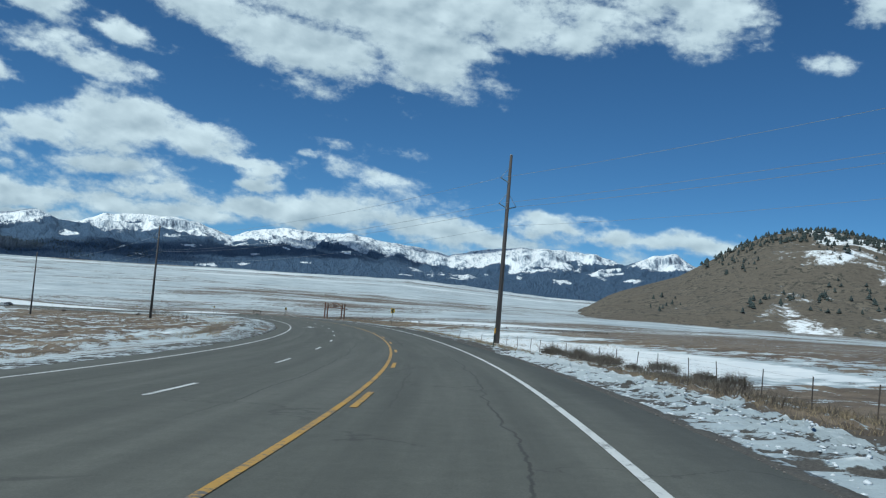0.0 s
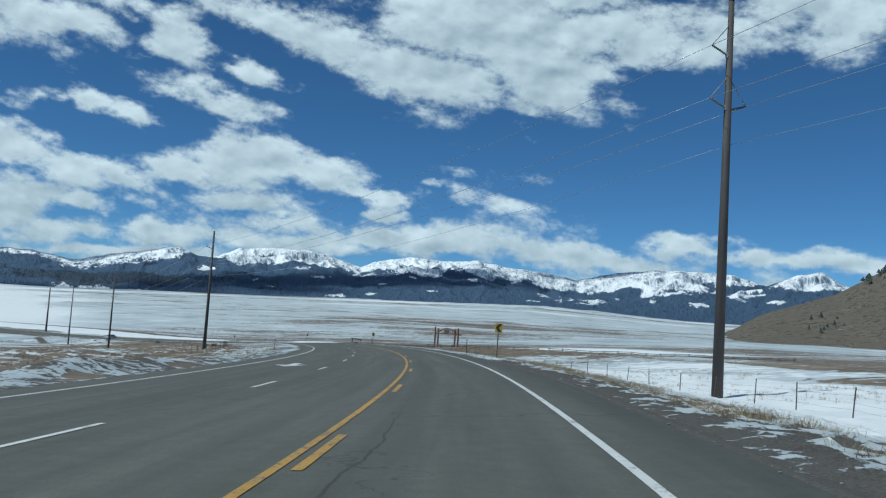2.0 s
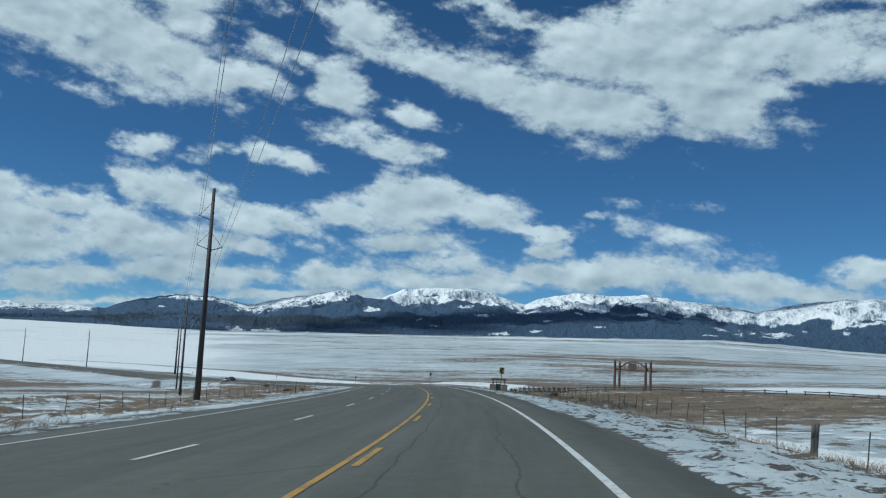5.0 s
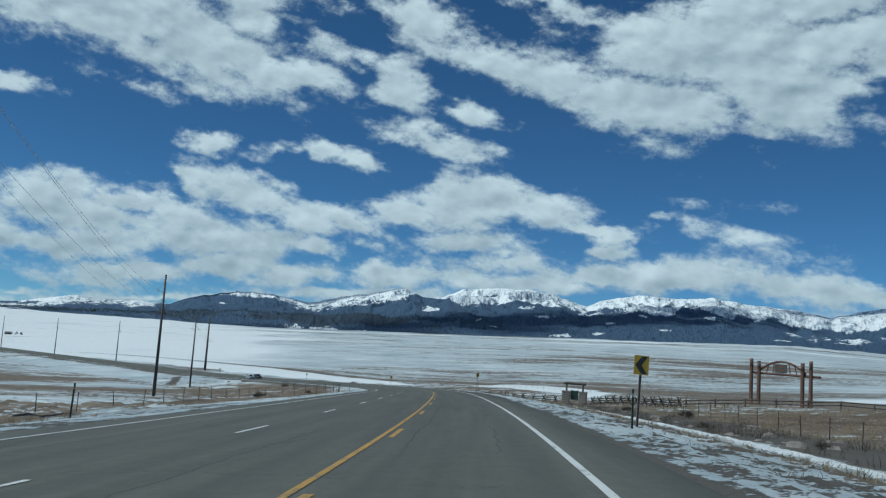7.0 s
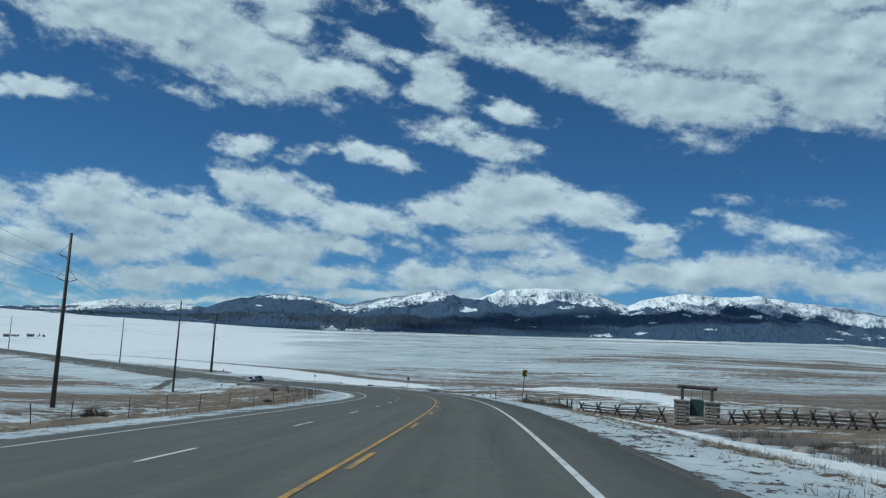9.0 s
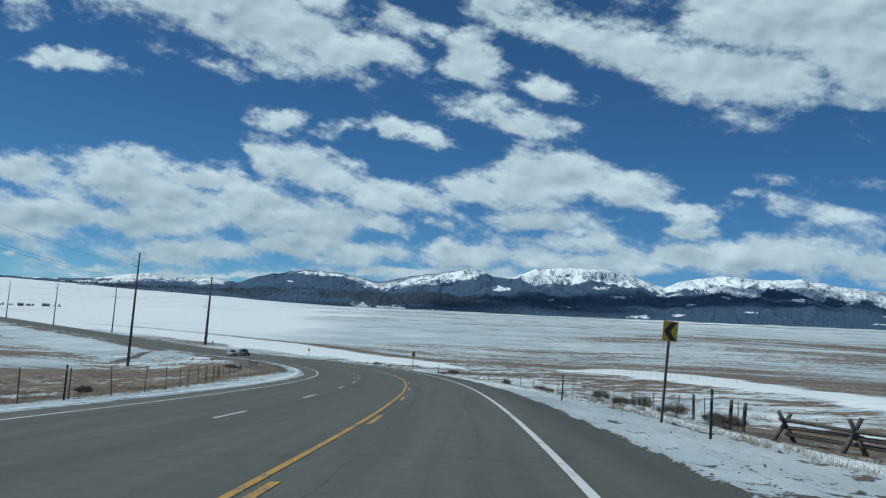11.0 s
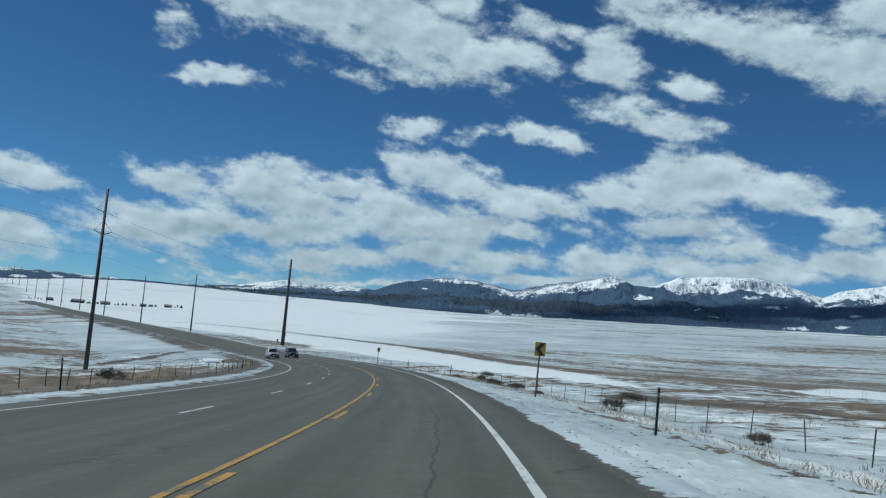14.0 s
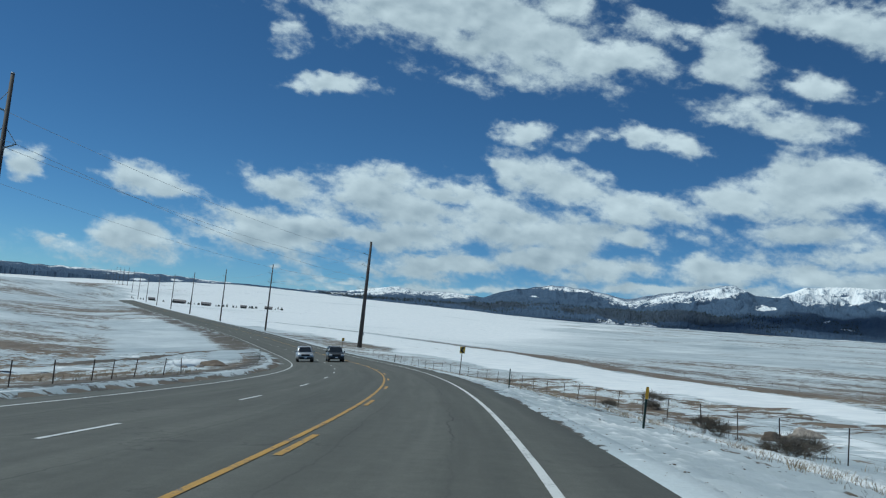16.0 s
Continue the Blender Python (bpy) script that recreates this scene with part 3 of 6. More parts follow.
rough_field("field_inner_2", 300, 600, -46, -14.0, 0.16, 17, "dry brown field inside the bend, streaked with snow")

# ---- the road ----
rs = np.r_[np.arange(-50, 700, 2.0), np.arange(700, 1290, 6.0)]
ru = np.array([EDGE_L - 0.5, EDGE_L, -7.1, -5.2, -3.3, -1.6, 0, 1.8, 3.66, EDGE_R, EDGE_R + 0.5])
S2, U2 = np.meshgrid(rs, ru, indexing="ij")
rp = road_at(S2, U2)
ragged = 0.05 * wave(S2, 0 * S2, 9, 2) + 0.25 * np.exp(-(S2 / 45.0) ** 2) * (U2 > 0)
for col, sign in ((1, -1), (9, 1), (0, -1), (10, 1)):
    rp[:, col] = road_at(S2[:, col], U2[:, col] + sign * 0.7 * ragged[:, col])
rp[:, 0, 2] -= 0.55
rp[:, -1, 2] -= 0.55
road = new("road", grid_mesh("road", rp, M_ASPHALT, flip=True, along=S2, across=U2))
tagged(road, "banked grey asphalt highway curving downhill, cracked and worn", "road", kind="structure")


def stripe(name, s0, s1, u0, u1, material, label=""):
    """A painted strip on the road, a few millimetres proud of it."""
    n = max(2, int((s1 - s0) / 1.5) + 1)
    a, b = np.meshgrid(np.linspace(s0, s1, n), [u0, u1], indexing="ij")
    ob = new(name, grid_mesh(name, road_at(a, b, 0.008), material, flip=True))
    ob.parent = road
    if label:
        ob["label"] = label
    return ob


stripe("edge_line", -40, 1250, OFF_R - 0.10, OFF_R + 0.02, M_WHITE, "worn white edge line")
stripe("edge_line", -40, 1250, OFF_L - 0.06, OFF_L + 0.06, M_WHITE, "worn white edge line")
stripe("centre_line", -40, 1250, -0.03, 0.078, M_YELLOW, "solid yellow centre line")
for k in range(-3, 62):
    stripe("lane_dash", 14.16 + 12.19 * k, 17.21 + 12.19 * k, OFF_D - 0.055, OFF_D + 0.055, M_WHITE)
    stripe("passing_dash", 13.2 + 12.19 * k, 16.3 + 12.19 * k, 0.19, 0.31, M_YELLOW)


def turn_arrow(s, u):
    """A painted arrow on the far lane, its head towards the oncoming traffic's way."""
    shape = [(0, -0.2), (2.4, -0.2), (2.4, -0.75), (4.6, 0), (2.4, 0.75), (2.4, 0.2), (0, 0.2)]
    me = bpy.data.meshes.new("turn_arrow")
    me.from_pydata([tuple(road_at(s - a, u + b, 0.008)) for a, b in shape], [], [(6, 5, 1, 0), (2, 3, 4)])
    me.materials.append(M_WHITE)
    me.update()
    ob = new("turn_arrow", me)
    ob.parent = road
    ob["label"] = "white painted lane arrow"


turn_arrow(95.0, -5.1)


# ---- the clouds: a far sheet that closes the sky, open between the clouds ----
VIEW_B = [-180, -20, -12, 0, 10, 20, 35, 45, 60, 72, 180]
VIEW_X = [-38, 2, 2, -3, -15, -38, -60, -80, -115, -145, -38]
VIEW_Y = [212, 5, 25, 94, 145, 212, 262, 310, 365, 400, 212]
VIEW_Z = [-4, 1, 0.5, -0.6, -1.7, -3.8, -6, -8, -11, -13, -4]
cb = np.r_[np.arange(-180, -50, 3.0), np.arange(-50, 90, 0.15), np.arange(90, 181, 3.0)]
FINE_E = 0.12
ce = np.r_[np.arange(-2.0, 31.0, FINE_E), np.arange(31.5, 89, 2.5), 89.9]
CB, CE = np.meshgrid(cb, ce, indexing="ij")
lean_b = CB + 0.55 * fbm(CB * 0.5, CE * 0.9, 1, 4) + 0.14 * fbm(CB * 1.8, CE * 2.6, 2, 3)
lean_e = CE + 0.24 * fbm(CB * 0.5, CE * 0.9, 3, 4) + 0.10 * fbm(CB * 1.8, CE * 2.6, 4, 3)
MASS = np.maximum(-1.2, 0.10 - 0.75 * ((CE - 2.6) / 3.2) ** 2)        # a thin low veil over the mountains


def cloud(bearing, height, width, thick, tilt, thin=0.0):
    """One cloud of the sheet, in degrees: rounded above, flatter below."""
    global MASS
    x, y = (lean_b - bearing) * math.cos(radians(height)), lean_e - height
    c, d = math.cos(radians(tilt)), math.sin(radians(tilt))
    across, up = (x * c + y * d) / width, (y * c - x * d) / thick
    MASS = np.maximum(MASS, (1.14 - np.hypot(across, np.where(up < 0, 1.15 * up, up))) * (1 - 1.25 * thin))


cloud(47.4, 19.2, 7.8, 2.44, 3)
cloud(40.3, 18.1, 8.4, 2.64, 7)
cloud(34.2, 17.4, 3.5, 1.69, 6)
cloud(43.9, 22.0, 9.9, 2.04, -3)
cloud(56.0, 17.8, 1.4, 1.03, -10, 0.50)
cloud(27.3, 17.3, 2.2, 1.81, 5)
cloud(29.9, 19.0, 1.5, 0.99, -6, 0.40)
cloud(24.9, 14.1, 3.9, 1.11, 10)
cloud(21.8, 15.9, 2.4, 0.85, 12, 0.30)
cloud(39.6, 12.5, 1.5, 0.79, 3)
cloud(35.2, 12.5, 1.5, 0.73, -15, 0.35)
cloud(32.4, 12.8, 2.1, 0.81, 9)
cloud(29.7, 12.1, 2.1, 0.82, 13)
cloud(26.2, 21.3, 3.4, 1.69, 19)
cloud(21.0, 19.5, 3.7, 1.49, 16)
cloud(17.3, 18.6, 4.8, 1.70, 9)
cloud(12.1, 16.3, 4.2, 2.12, 17)
cloud(9.3, 20.0, 4.9, 2.57, 0)
cloud(16.2, 22.5, 2.9, 0.86, 13, 0.20)
cloud(8.6, 16.1, 4.4, 2.79, 4)
cloud(1.7, 16.6, 4.8, 3.26, 1)
cloud(6.6, 19.8, 6.8, 2.08, -6)
cloud(-2.7, 19.3, 5.8, 2.35, -3)
cloud(-9.4, 18.7, 3.5, 2.05, 0)
cloud(-16.9, 19.2, 2.9, 2.45, 2)
cloud(-13.6, 20.6, 4.7, 1.49, 1)
cloud(-0.9, 22.3, 13.5, 2.02, -5)
cloud(21.9, 9.8, 4.7, 2.17, 0)
cloud(17.1, 9.2, 4.7, 1.56, 9)
cloud(13.5, 8.4, 3.7, 0.56, 5)
cloud(26.4, 8.9, 2.2, 1.57, -4)
cloud(40.2, 10.0, 1.4, 1.22, 9)
cloud(36.9, 9.3, 4.2, 1.32, 12)
cloud(32.8, 8.3, 3.8, 1.11, 5)
cloud(29.8, 7.9, 1.9, 0.52, 5, 0.20)
cloud(63.7, 3.6, 3.4, 1.19, -5)
cloud(56.2, 4.6, 6.0, 1.39, -4)
cloud(48.2, 5.3, 7.5, 1.27, -3)
cloud(38.4, 6.1, 7.7, 1.35, -1)
cloud(31.7, 6.2, 3.1, 0.81, -2)
cloud(54.8, 7.7, 3.0, 1.17, -2)
cloud(49.3, 8.4, 4.2, 1.26, -4)
cloud(44.7, 8.3, 3.6, 0.75, -1)
cloud(44.3, 3.4, 5.5, 0.67, -6)
cloud(37.6, 4.7, 3.3, 1.17, -5)
cloud(33.2, 4.4, 4.5, 0.96, -5)
cloud(26.5, 4.6, 4.3, 1.09, -4)
cloud(19.0, 4.7, 5.8, 1.05, -1)
cloud(12.3, 5.5, 3.1, 0.89, -3)
cloud(8.0, 5.5, 5.6, 1.31, 0)
cloud(1.2, 5.0, 5.2, 0.98, 3)
cloud(-2.9, 4.5, 3.9, 0.74, 2)
cloud(42.5, 2.2, 8.2, 0.35, -5, 0.10)
cloud(28.7, 3.4, 9.4, 0.45, -4, 0.05)
cloud(-6.9, 5.6, 2.7, 0.81, -1)
cloud(-12.6, 5.3, 5.5, 0.83, -1)
cloud(-17.3, 5.2, 2.1, 0.73, 1)
cloud(22.1, 7.2, 3.6, 0.71, 0, 0.30)
cloud(12.2, 7.0, 1.4, 0.48, -3, 0.10)
cloud(19.1, 6.8, 1.5, 0.45, -3, 0.30)
cloud(3.1, 9.9, 1.7, 0.49, 5, 0.58)
cloud(4.5, 8.5, 2.5, 0.84, 25, 0.62)
cloud(2.1, 8.2, 1.1, 0.70, -1, 0.62)
cloud(6.9, 10.1, 1.0, 0.39, 9, 0.50)
cloud(9.2, 9.5, 0.6, 0.29, -2, 0.55)
cloud(53.0, 14.4, 2.9, 0.72, -6)
cloud(64.1, 6.8, 2.8, 1.05, 4)
cloud(70.7, 6.7, 1.1, 0.93, -10)
cloud(54.9, 2.5, 0.8, 0.22, -6, 0.25)
cloud(68.1, 3.0, 0.5, 0.20, -8, 0.25)
cloud(50.5, 2.0, 2.0, 0.30, -6, 0.30)
cloud(48.0, 7.2, 6.2, 2.12, -2, 0.12)
cloud(41.3, 7.2, 6.9, 1.50, -2, 0.12)
cloud(45.2, 19.8, 11.0, 3.05, 1)
cloud(4.6, 18.9, 7.2, 3.85, 6)
cloud(19.0, 5.9, 6.0, 0.83, -2, 0.30)
cloud(-24.6, 16.2, 1.0, 0.72, 2, 0.60)
cloud(-26.4, 19.6, 1.8, 1.01, 4, 0.20)
cloud(-70, 14, 14, 3, 0)
cloud(-110, 24, 18, 4, 8)
cloud(-165, 12, 14, 3, 0)
cloud(140, 16, 12, 3, 0)
cloud(100, 20, 10, 3, 0)
cloud(10, 42, 20, 7, 12)
cloud(60, 48, 14, 5, -10)

slope_b = CB * 0.97 + CE * 0.24                # the puffs lie in rows that sink to the west
slope_e = CE * 0.97 - CB * 0.17
puff = fbm(slope_b * 0.36, slope_e * 0.95, 5, 6, 0.50)
density = MASS + 0.34 * puff + 0.10 * (np.abs(fbm(CB * 1.3, CE * 1.9, 6, 4)) - 0.25)
# the light that comes down through each cloud from its sunlit top
deep = np.zeros(CB.shape)
level = np.diff(ce, append=90.5)
for j in range(CE.shape[1] - 2, -1, -1):
    deep[:, j] = deep[:, j + 1] * math.exp(-level[j] / 1.3) + np.clip(density[:, j], 0, 1.1) * min(level[j], 0.3)
grey = 0.9 * (1 - np.exp(-0.62 * deep))
relief = fbm((CB + 0.45) * 0.5, (CE + 0.5) * 0.9, 5, 4, 0.5) - fbm(CB * 0.5, CE * 0.9, 5, 4, 0.5)
grey = np.clip(grey + 0.18 * (1 - smooth01(CE, 4, 9.5)) + 0.20 * relief * np.clip(density * 1.5, 0, 1), 0, 1)


def cloud_material():
    k = Nodes("cloud_sheet")
    spot = k.node("CombineXYZ")
    k.put(spot.inputs[0], k.attr("bearing"))
    k.put(spot.inputs[1], k.math("MULTIPLY", k.attr("rise"), 1.5))
    wisp = k.math("SUBTRACT", k.noise(spot.outputs[0], 2.6, 5, 0.6, 0.4), 0.5)
    d = k.math("MULTIPLY_ADD", wisp, 0.50, k.attr("cloud_mass"))
    ramp = k.node("MapRange", interpolation_type="SMOOTHERSTEP")
    k.put(ramp.inputs[0], d)
    ramp.inputs[1].default_value, ramp.inputs[2].default_value = -0.16, 0.78
    em = k.node("Emission")
    k.put(em.inputs[0], k.mix(k.math("MULTIPLY_ADD", wisp, -0.16, k.attr("cloud_grey")), (0.90, 0.945, 0.955), (0.36, 0.43, 0.49)))
    em.inputs[1].default_value = 0.79
    mixer = k.node("MixShader")
    k.put(mixer.inputs[0], k.math("MULTIPLY", ramp.outputs[0], 0.96))
    k.put(mixer.inputs[1], k.node("BsdfTransparent").outputs[0])
    k.put(mixer.inputs[2], em.outputs[0])
    k.put(k.t.nodes["Material Output"].inputs["Surface"], mixer.outputs[0])
    k.m.cycles.emission_sampling = "NONE"
    return k.m


vx, vy, vz = (np.interp(CB, VIEW_B, q) for q in (VIEW_X, VIEW_Y, VIEW_Z))
flat = 4740 * np.cos(np.radians(CE))
dome = np.stack([vx - flat * np.sin(np.radians(CB)), vy + flat * np.cos(np.radians(CB)), vz + 4740 * np.sin(np.radians(CE))], -1)
tagged(new("cloud_backdrop", grid_mesh("cloud_backdrop", dome, cloud_material(), cloud_mass=density, cloud_grey=grey, bearing=CB, rise=CE)),
       "broken white clouds with grey undersides in a blue sky", "clouds", kind="structure")


# ---- the mountains ----
SKYLINE = {-180: 0.8, -90: 1.0, -45: 2.2, -24: 3.2, -17.3: 3.55, -16.2: 4.0, -15.5: 4.5, -14.1: 4.3, -12.3: 3.54, -10.4: 4.15, -7.4: 4.3, -5.6: 4.27, -2.9: 3.95,
           -0.7: 3.38, 1.3: 3.79, 3.6: 3.97, 5.9: 4.33, 8.1: 4.22, 10.5: 4.36, 12.5: 3.97, 13.8: 3.45, 15.9: 4.1, 17.5: 4.38, 20.1: 4.35, 22: 4.15, 23.3: 3.5, 24.6: 3.5,
           25.8: 3.98, 26.5: 3.89, 30.2: 3.1, 32.2: 2.6, 34.7: 2.99, 36.9: 3.05, 40: 2.39, 41.3: 1.85, 43.4: 1.97, 45.7: 1.85, 47: 1.99, 48.8: 1.69, 50.6: 1.33, 55: 1.05,
           58: 1.1, 62: 1.16, 66: 1.06, 69: 0.97, 72: 0.9, 90: 0.7, 180: 0.8}


def ridged(x, y, size, seed, octaves=4):
    """Sharp-crested variation, 0 to 1."""
    out, amp, total = 0, 1.0, 0
    for o in range(octaves):
        out = out + amp * (1 - np.abs(np.clip(wave(x, y, size, seed + 17 * o, 1), -1, 1)))
        total += amp
        size, amp = size * 0.5, amp * 0.5
    return out / total


TREELINE = {-180: 0.6, -60: 1.6, -24: 2.6, -13.4: 3.45, -12.2: 3.2, -10.5: 3.0, -9.4: 2.92, -8.2: 3.1, -6.9: 3.08, -4.4: 2.74, -2.4: 2.52, -1: 2.45, 0.8: 2.45, 2.6: 3.05, 3.7: 2.96, 5.4: 3.35, 7.6: 3.33, 10: 3.55,
            11.9: 3.33, 13.8: 3.08, 15.1: 3.28, 16.2: 3.42, 18.5: 3.44, 19.6: 3.28, 21.1: 3.38, 22: 3.5, 24.7: 3.6, 25.5: 3.26, 26.5: 2.9, 27.9: 2.7, 29.4: 2.7, 31.1: 2.3, 32.4: 2.22, 33.5: 2.46, 34.3: 2.74,
            37.6: 2.82, 39.3: 2.9, 41: 2.4, 42.5: 1.7, 47: 1.5, 50: 1.1, 55: 0.98, 60: 1.1, 66: 1.0, 72: 0.9, 80: 1.0, 180: 0.7}
FOOTHILL = {10: 0.6, 17: 1.0, 20.6: 1.35, 22.4: 1.68, 24.3: 1.93, 26.1: 2.0, 28.3: 2.12, 31: 1.84, 33.4: 1.84, 36.3: 1.68, 39.2: 1.56, 41: 1.44, 44: 1.2, 48: 0.9}
# open snowfields among the trees: bearing, height, half width, half height
GLADES = [(24.0, 2.75, 0.9, 0.16), (17.5, 3.2, 0.9, 0.17), (16.5, 2.66, 1.0, 0.17), (21.9, 3.05, 0.2, 0.14), (19.8, 1.8, 0.5, 0.06), (15.2, 1.44, 1.1, 0.12), (38.0, 2.17, 0.5, 0.05), (10.4, 3.05, 0.5, 0.12), (6.2, 3.08, 1.0, 0.2),
          (12.2, 2.45, 0.5, 0.07), (9.0, 2.2, 0.9, 0.12), (2.2, 1.9, 0.9, 0.1), (-5.6, 2.36, 0.35, 0.16), (-8.5, 2.15, 0.9, 0.17), (-13.0, 2.6, 0.8, 0.3), (-10.8, 2.6, 0.6, 0.14), (-3.2, 2.3, 0.4, 0.1),
          (31.0, 0.80, 3.9, 0.34), (13.0, 1.75, 0.8, 0.06), (20.8, 2.2, 0.3, 0.05), (63.4, 0.72, 0.9, 0.07), (61, 0.9, 0.7, 0.05), (-15.5, 1.9, 0.5, 0.12)]
mb = np.r_[np.arange(-180, -42, 2.0), np.arange(-42, 84, 0.09), np.arange(84, 181, 2.0)]
mr = np.r_[np.linspace(2750, 3350, 40), np.linspace(3370, 4500, 64), 4540, 4580, 4660]
MB, MR = np.meshgrid(mb, mr, indexing="ij")
vx, vy, vz = (np.interp(MB, VIEW_B, q) for q in (VIEW_X, VIEW_Y, VIEW_Z))
mx, my = vx - MR * np.sin(np.radians(MB)), vy + MR * np.cos(np.radians(MB))
foot = ground_z(mx, my)
sky_e = np.interp(MB, list(SKYLINE), list(SKYLINE.values())) + 0.03 * wave(MB * 100, MB * 0, 90, 31) + 0.008 * wave(MB * 100, MB * 0, 21, 33)
tree_e = np.minimum(np.interp(MB, list(TREELINE), list(TREELINE.values())), sky_e + 0.3)
foot_e = np.degrees(np.arctan((foot - vz) / MR))
turn = MB * 72 + 45 * wave(MB * 72, MR, 700, 61)
lean = MB * 72 * 0.8 + (MR - 3900) * 0.45
spur = 0.45 * (ridged(turn, MR * 0.42, 760, 41, 2) - 0.62) + 0.3 * (ridged(lean + 30 * wave(MB * 72, MR, 300, 63), MR * 0.2, 330, 47, 2) - 0.62)
knee = np.minimum(tree_e, sky_e - 0.25)
low = foot_e + (knee - foot_e) * np.clip((MR - 2790) / 1060, 0, 1) ** 0.9
high = knee + (sky_e - knee) * np.clip((MR - 3850) / 650, 0, 1) ** 0.9
el = np.where(MR < 3850, np.minimum(low, knee), high) - 0.10 * np.clip((MR - 3100) / 500, 0, 1) * (1 - np.clip((MR - 4200) / 300, 0, 1)) * np.clip((sky_e - 0.3) / 3, 0.1, 1)
rough_w = np.clip((MR - 3150) / 900, 0, 1) * (1 - np.clip((MR - 3900) / 610, 0, 1) ** 3)
el = el + spur * rough_w * np.where(MR < 3850, 0.7, 2.0) * np.clip((sky_e - 0.6) / 3, 0.15, 1)
el = np.minimum(el, sky_e - 0.02 * (4500 - MR) / 100)
# ridges that run down from the crest towards the plain
rrng = np.random.RandomState(12)
rb = -40.0
while rb < 76:
    s0, t0 = np.interp(rb, list(SKYLINE), list(SKYLINE.values())), np.interp(rb, list(TREELINE), list(TREELINE.values()))
    t0 = min(t0, s0 - 0.2)
    away = np.clip((4500 - MR) / 750, 0, 2.2)
    bend = rb + rrng.uniform(-1.1, 1.1) * away + 0.22 * np.sin(away * rrng.uniform(3, 6) + rrng.uniform(0, 6))
    crest = np.where(away < 1, s0 + rrng.uniform(-0.03, 0.0) + (t0 - 0.15 - s0) * away ** 0.85, t0 - 0.15 + (0.75 - t0) * np.clip((away - 1) / 1.25, 0, 1))
    crest = crest + 0.05 * np.sin(away * rrng.uniform(7, 12) + rrng.uniform(0, 6)) * (away > 0.05)
    steep = (0.5 + 0.25 * rrng.random_sample()) * np.clip((s0 - 0.3) / 3.0, 0.1, 1)
    el = np.maximum(el, crest - steep * np.where(away < 1, 1.0, 0.5) * np.abs(MB - bend))
    rb += rrng.uniform(0.8, 1.9)
el = np.minimum(el, sky_e - 0.012 * (4500 - MR) / 100)
front = np.interp(MB, list(FOOTHILL), list(FOOTHILL.values()), left=0, right=0) + 0.05 * wave(MB * 60, MR * 0.4, 160, 71)
front = foot_e + (front - foot_e) * np.where(MR < 3200, smooth01(MR, 2840, 3200), 1 - 0.45 * smooth01(MR, 3200, 3500))
nearer = smooth01(front - el, -0.02, 0.05) * (MR < 3450) * (MB > 10) * (MB < 48)
el = np.maximum(el, np.where((MB > 10) & (MB < 48), front, -9))
el = el + 0.07 * fbm(MB * 1.3, MR / 170, 27, 4) * smooth01(MR, 2850, 3000) * (1 - smooth01(MR, 3700, 4000))
mz = vz + MR * np.tan(np.radians(el))
top = vz + 4500 * np.tan(np.radians(sky_e))
mz = np.where(MR > 4510, top - (MR - 4500) * 0.6, mz)
mz = np.where(MR < 2790, foot - 6, np.maximum(mz, foot - 6 + 8 * np.clip((MR - 2790) / 200, 0, 1)))
cover = (el - tree_e) / 0.3 + 2.2 * spur * (MR > 3500) + 1.5 * fbm(MB * 0.55, MR / 420, 21, 4) * (1 - smooth01(MB, 27, 31))
for gb, ge, gw, gh in GLADES:
    gw, gh = gw if gw > 2 else 0.8 * gw, max(gh, 0.1)
    wb, we = min(0.5 * gw, 0.5) * fbm(MB * 1.6, el * 3.5, 91, 4), 0.7 * gh * fbm(MB * 1.6, el * 3.5, 93, 4)
    cover = np.maximum(cover, 1.25 - 1.7 * np.hypot((MB - gb + wb) / gw, (el - ge + we) / gh))
cover = np.clip(cover, -3, 6)
# Slopes that face away from the sun take the painted shade.
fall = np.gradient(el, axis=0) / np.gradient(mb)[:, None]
shade_side = np.clip(fall * 0.9, -1, 1) * (el > tree_e - 0.6)
mountains = new("mountains", grid_mesh("mountains", np.stack([mx, my, mz], -1), M_MOUNTAIN, flip=True, cover=cover, shade_side=shade_side, across=MB * 72, down=MR, foothill=nearer * smooth01(MR, 2800, 2900)))
tagged(mountains, "snow-capped mountain range above dark forested slopes tinted blue for haze", "mountains", kind="structure")

# ---- the dry hill beside the plain ----
HILL = {-75: 0.6, -60: 2.0, -45: 3.6, -35: 4.9, -27.9: 5.82, -25.8: 6.31, -23.9: 6.47, -22.6: 6.34, -20.9: 5.91, -19.3: 5.1, -17.6: 4.1, -15.9: 3.07, -12.4: 1.88, -9.6: 0.63, -8.0: 0.0}
hb, hr = np.arange(-75, -7.9, 0.15), np.linspace(760, 1900, 130)
HB, HR = np.meshgrid(hb, hr, indexing="ij")
hx, hy = 2 - HR * np.sin(np.radians(HB)), HR * np.cos(np.radians(HB))
hg = ground_z(hx, hy)
peak = 1.2 + 1250 * np.tan(np.radians(np.interp(HB - 0.3, list(HILL), list(HILL.values()))))
up = np.clip((HR - 800) / 450, 0, 1)
shape = np.where(HR <= 1250, up ** (1.0 + 0.35 * ridged(hx, hy, 260, 5)), np.cos(np.clip((HR - 1250) / 600, 0, 1) * np.pi / 2) ** 2)
hz = hg + (peak - hg) * shape + 9 * (ridged(hx, hy, 170, 9) - 0.6) * np.clip(shape * 2, 0, 1) * (1 - shape ** 4)
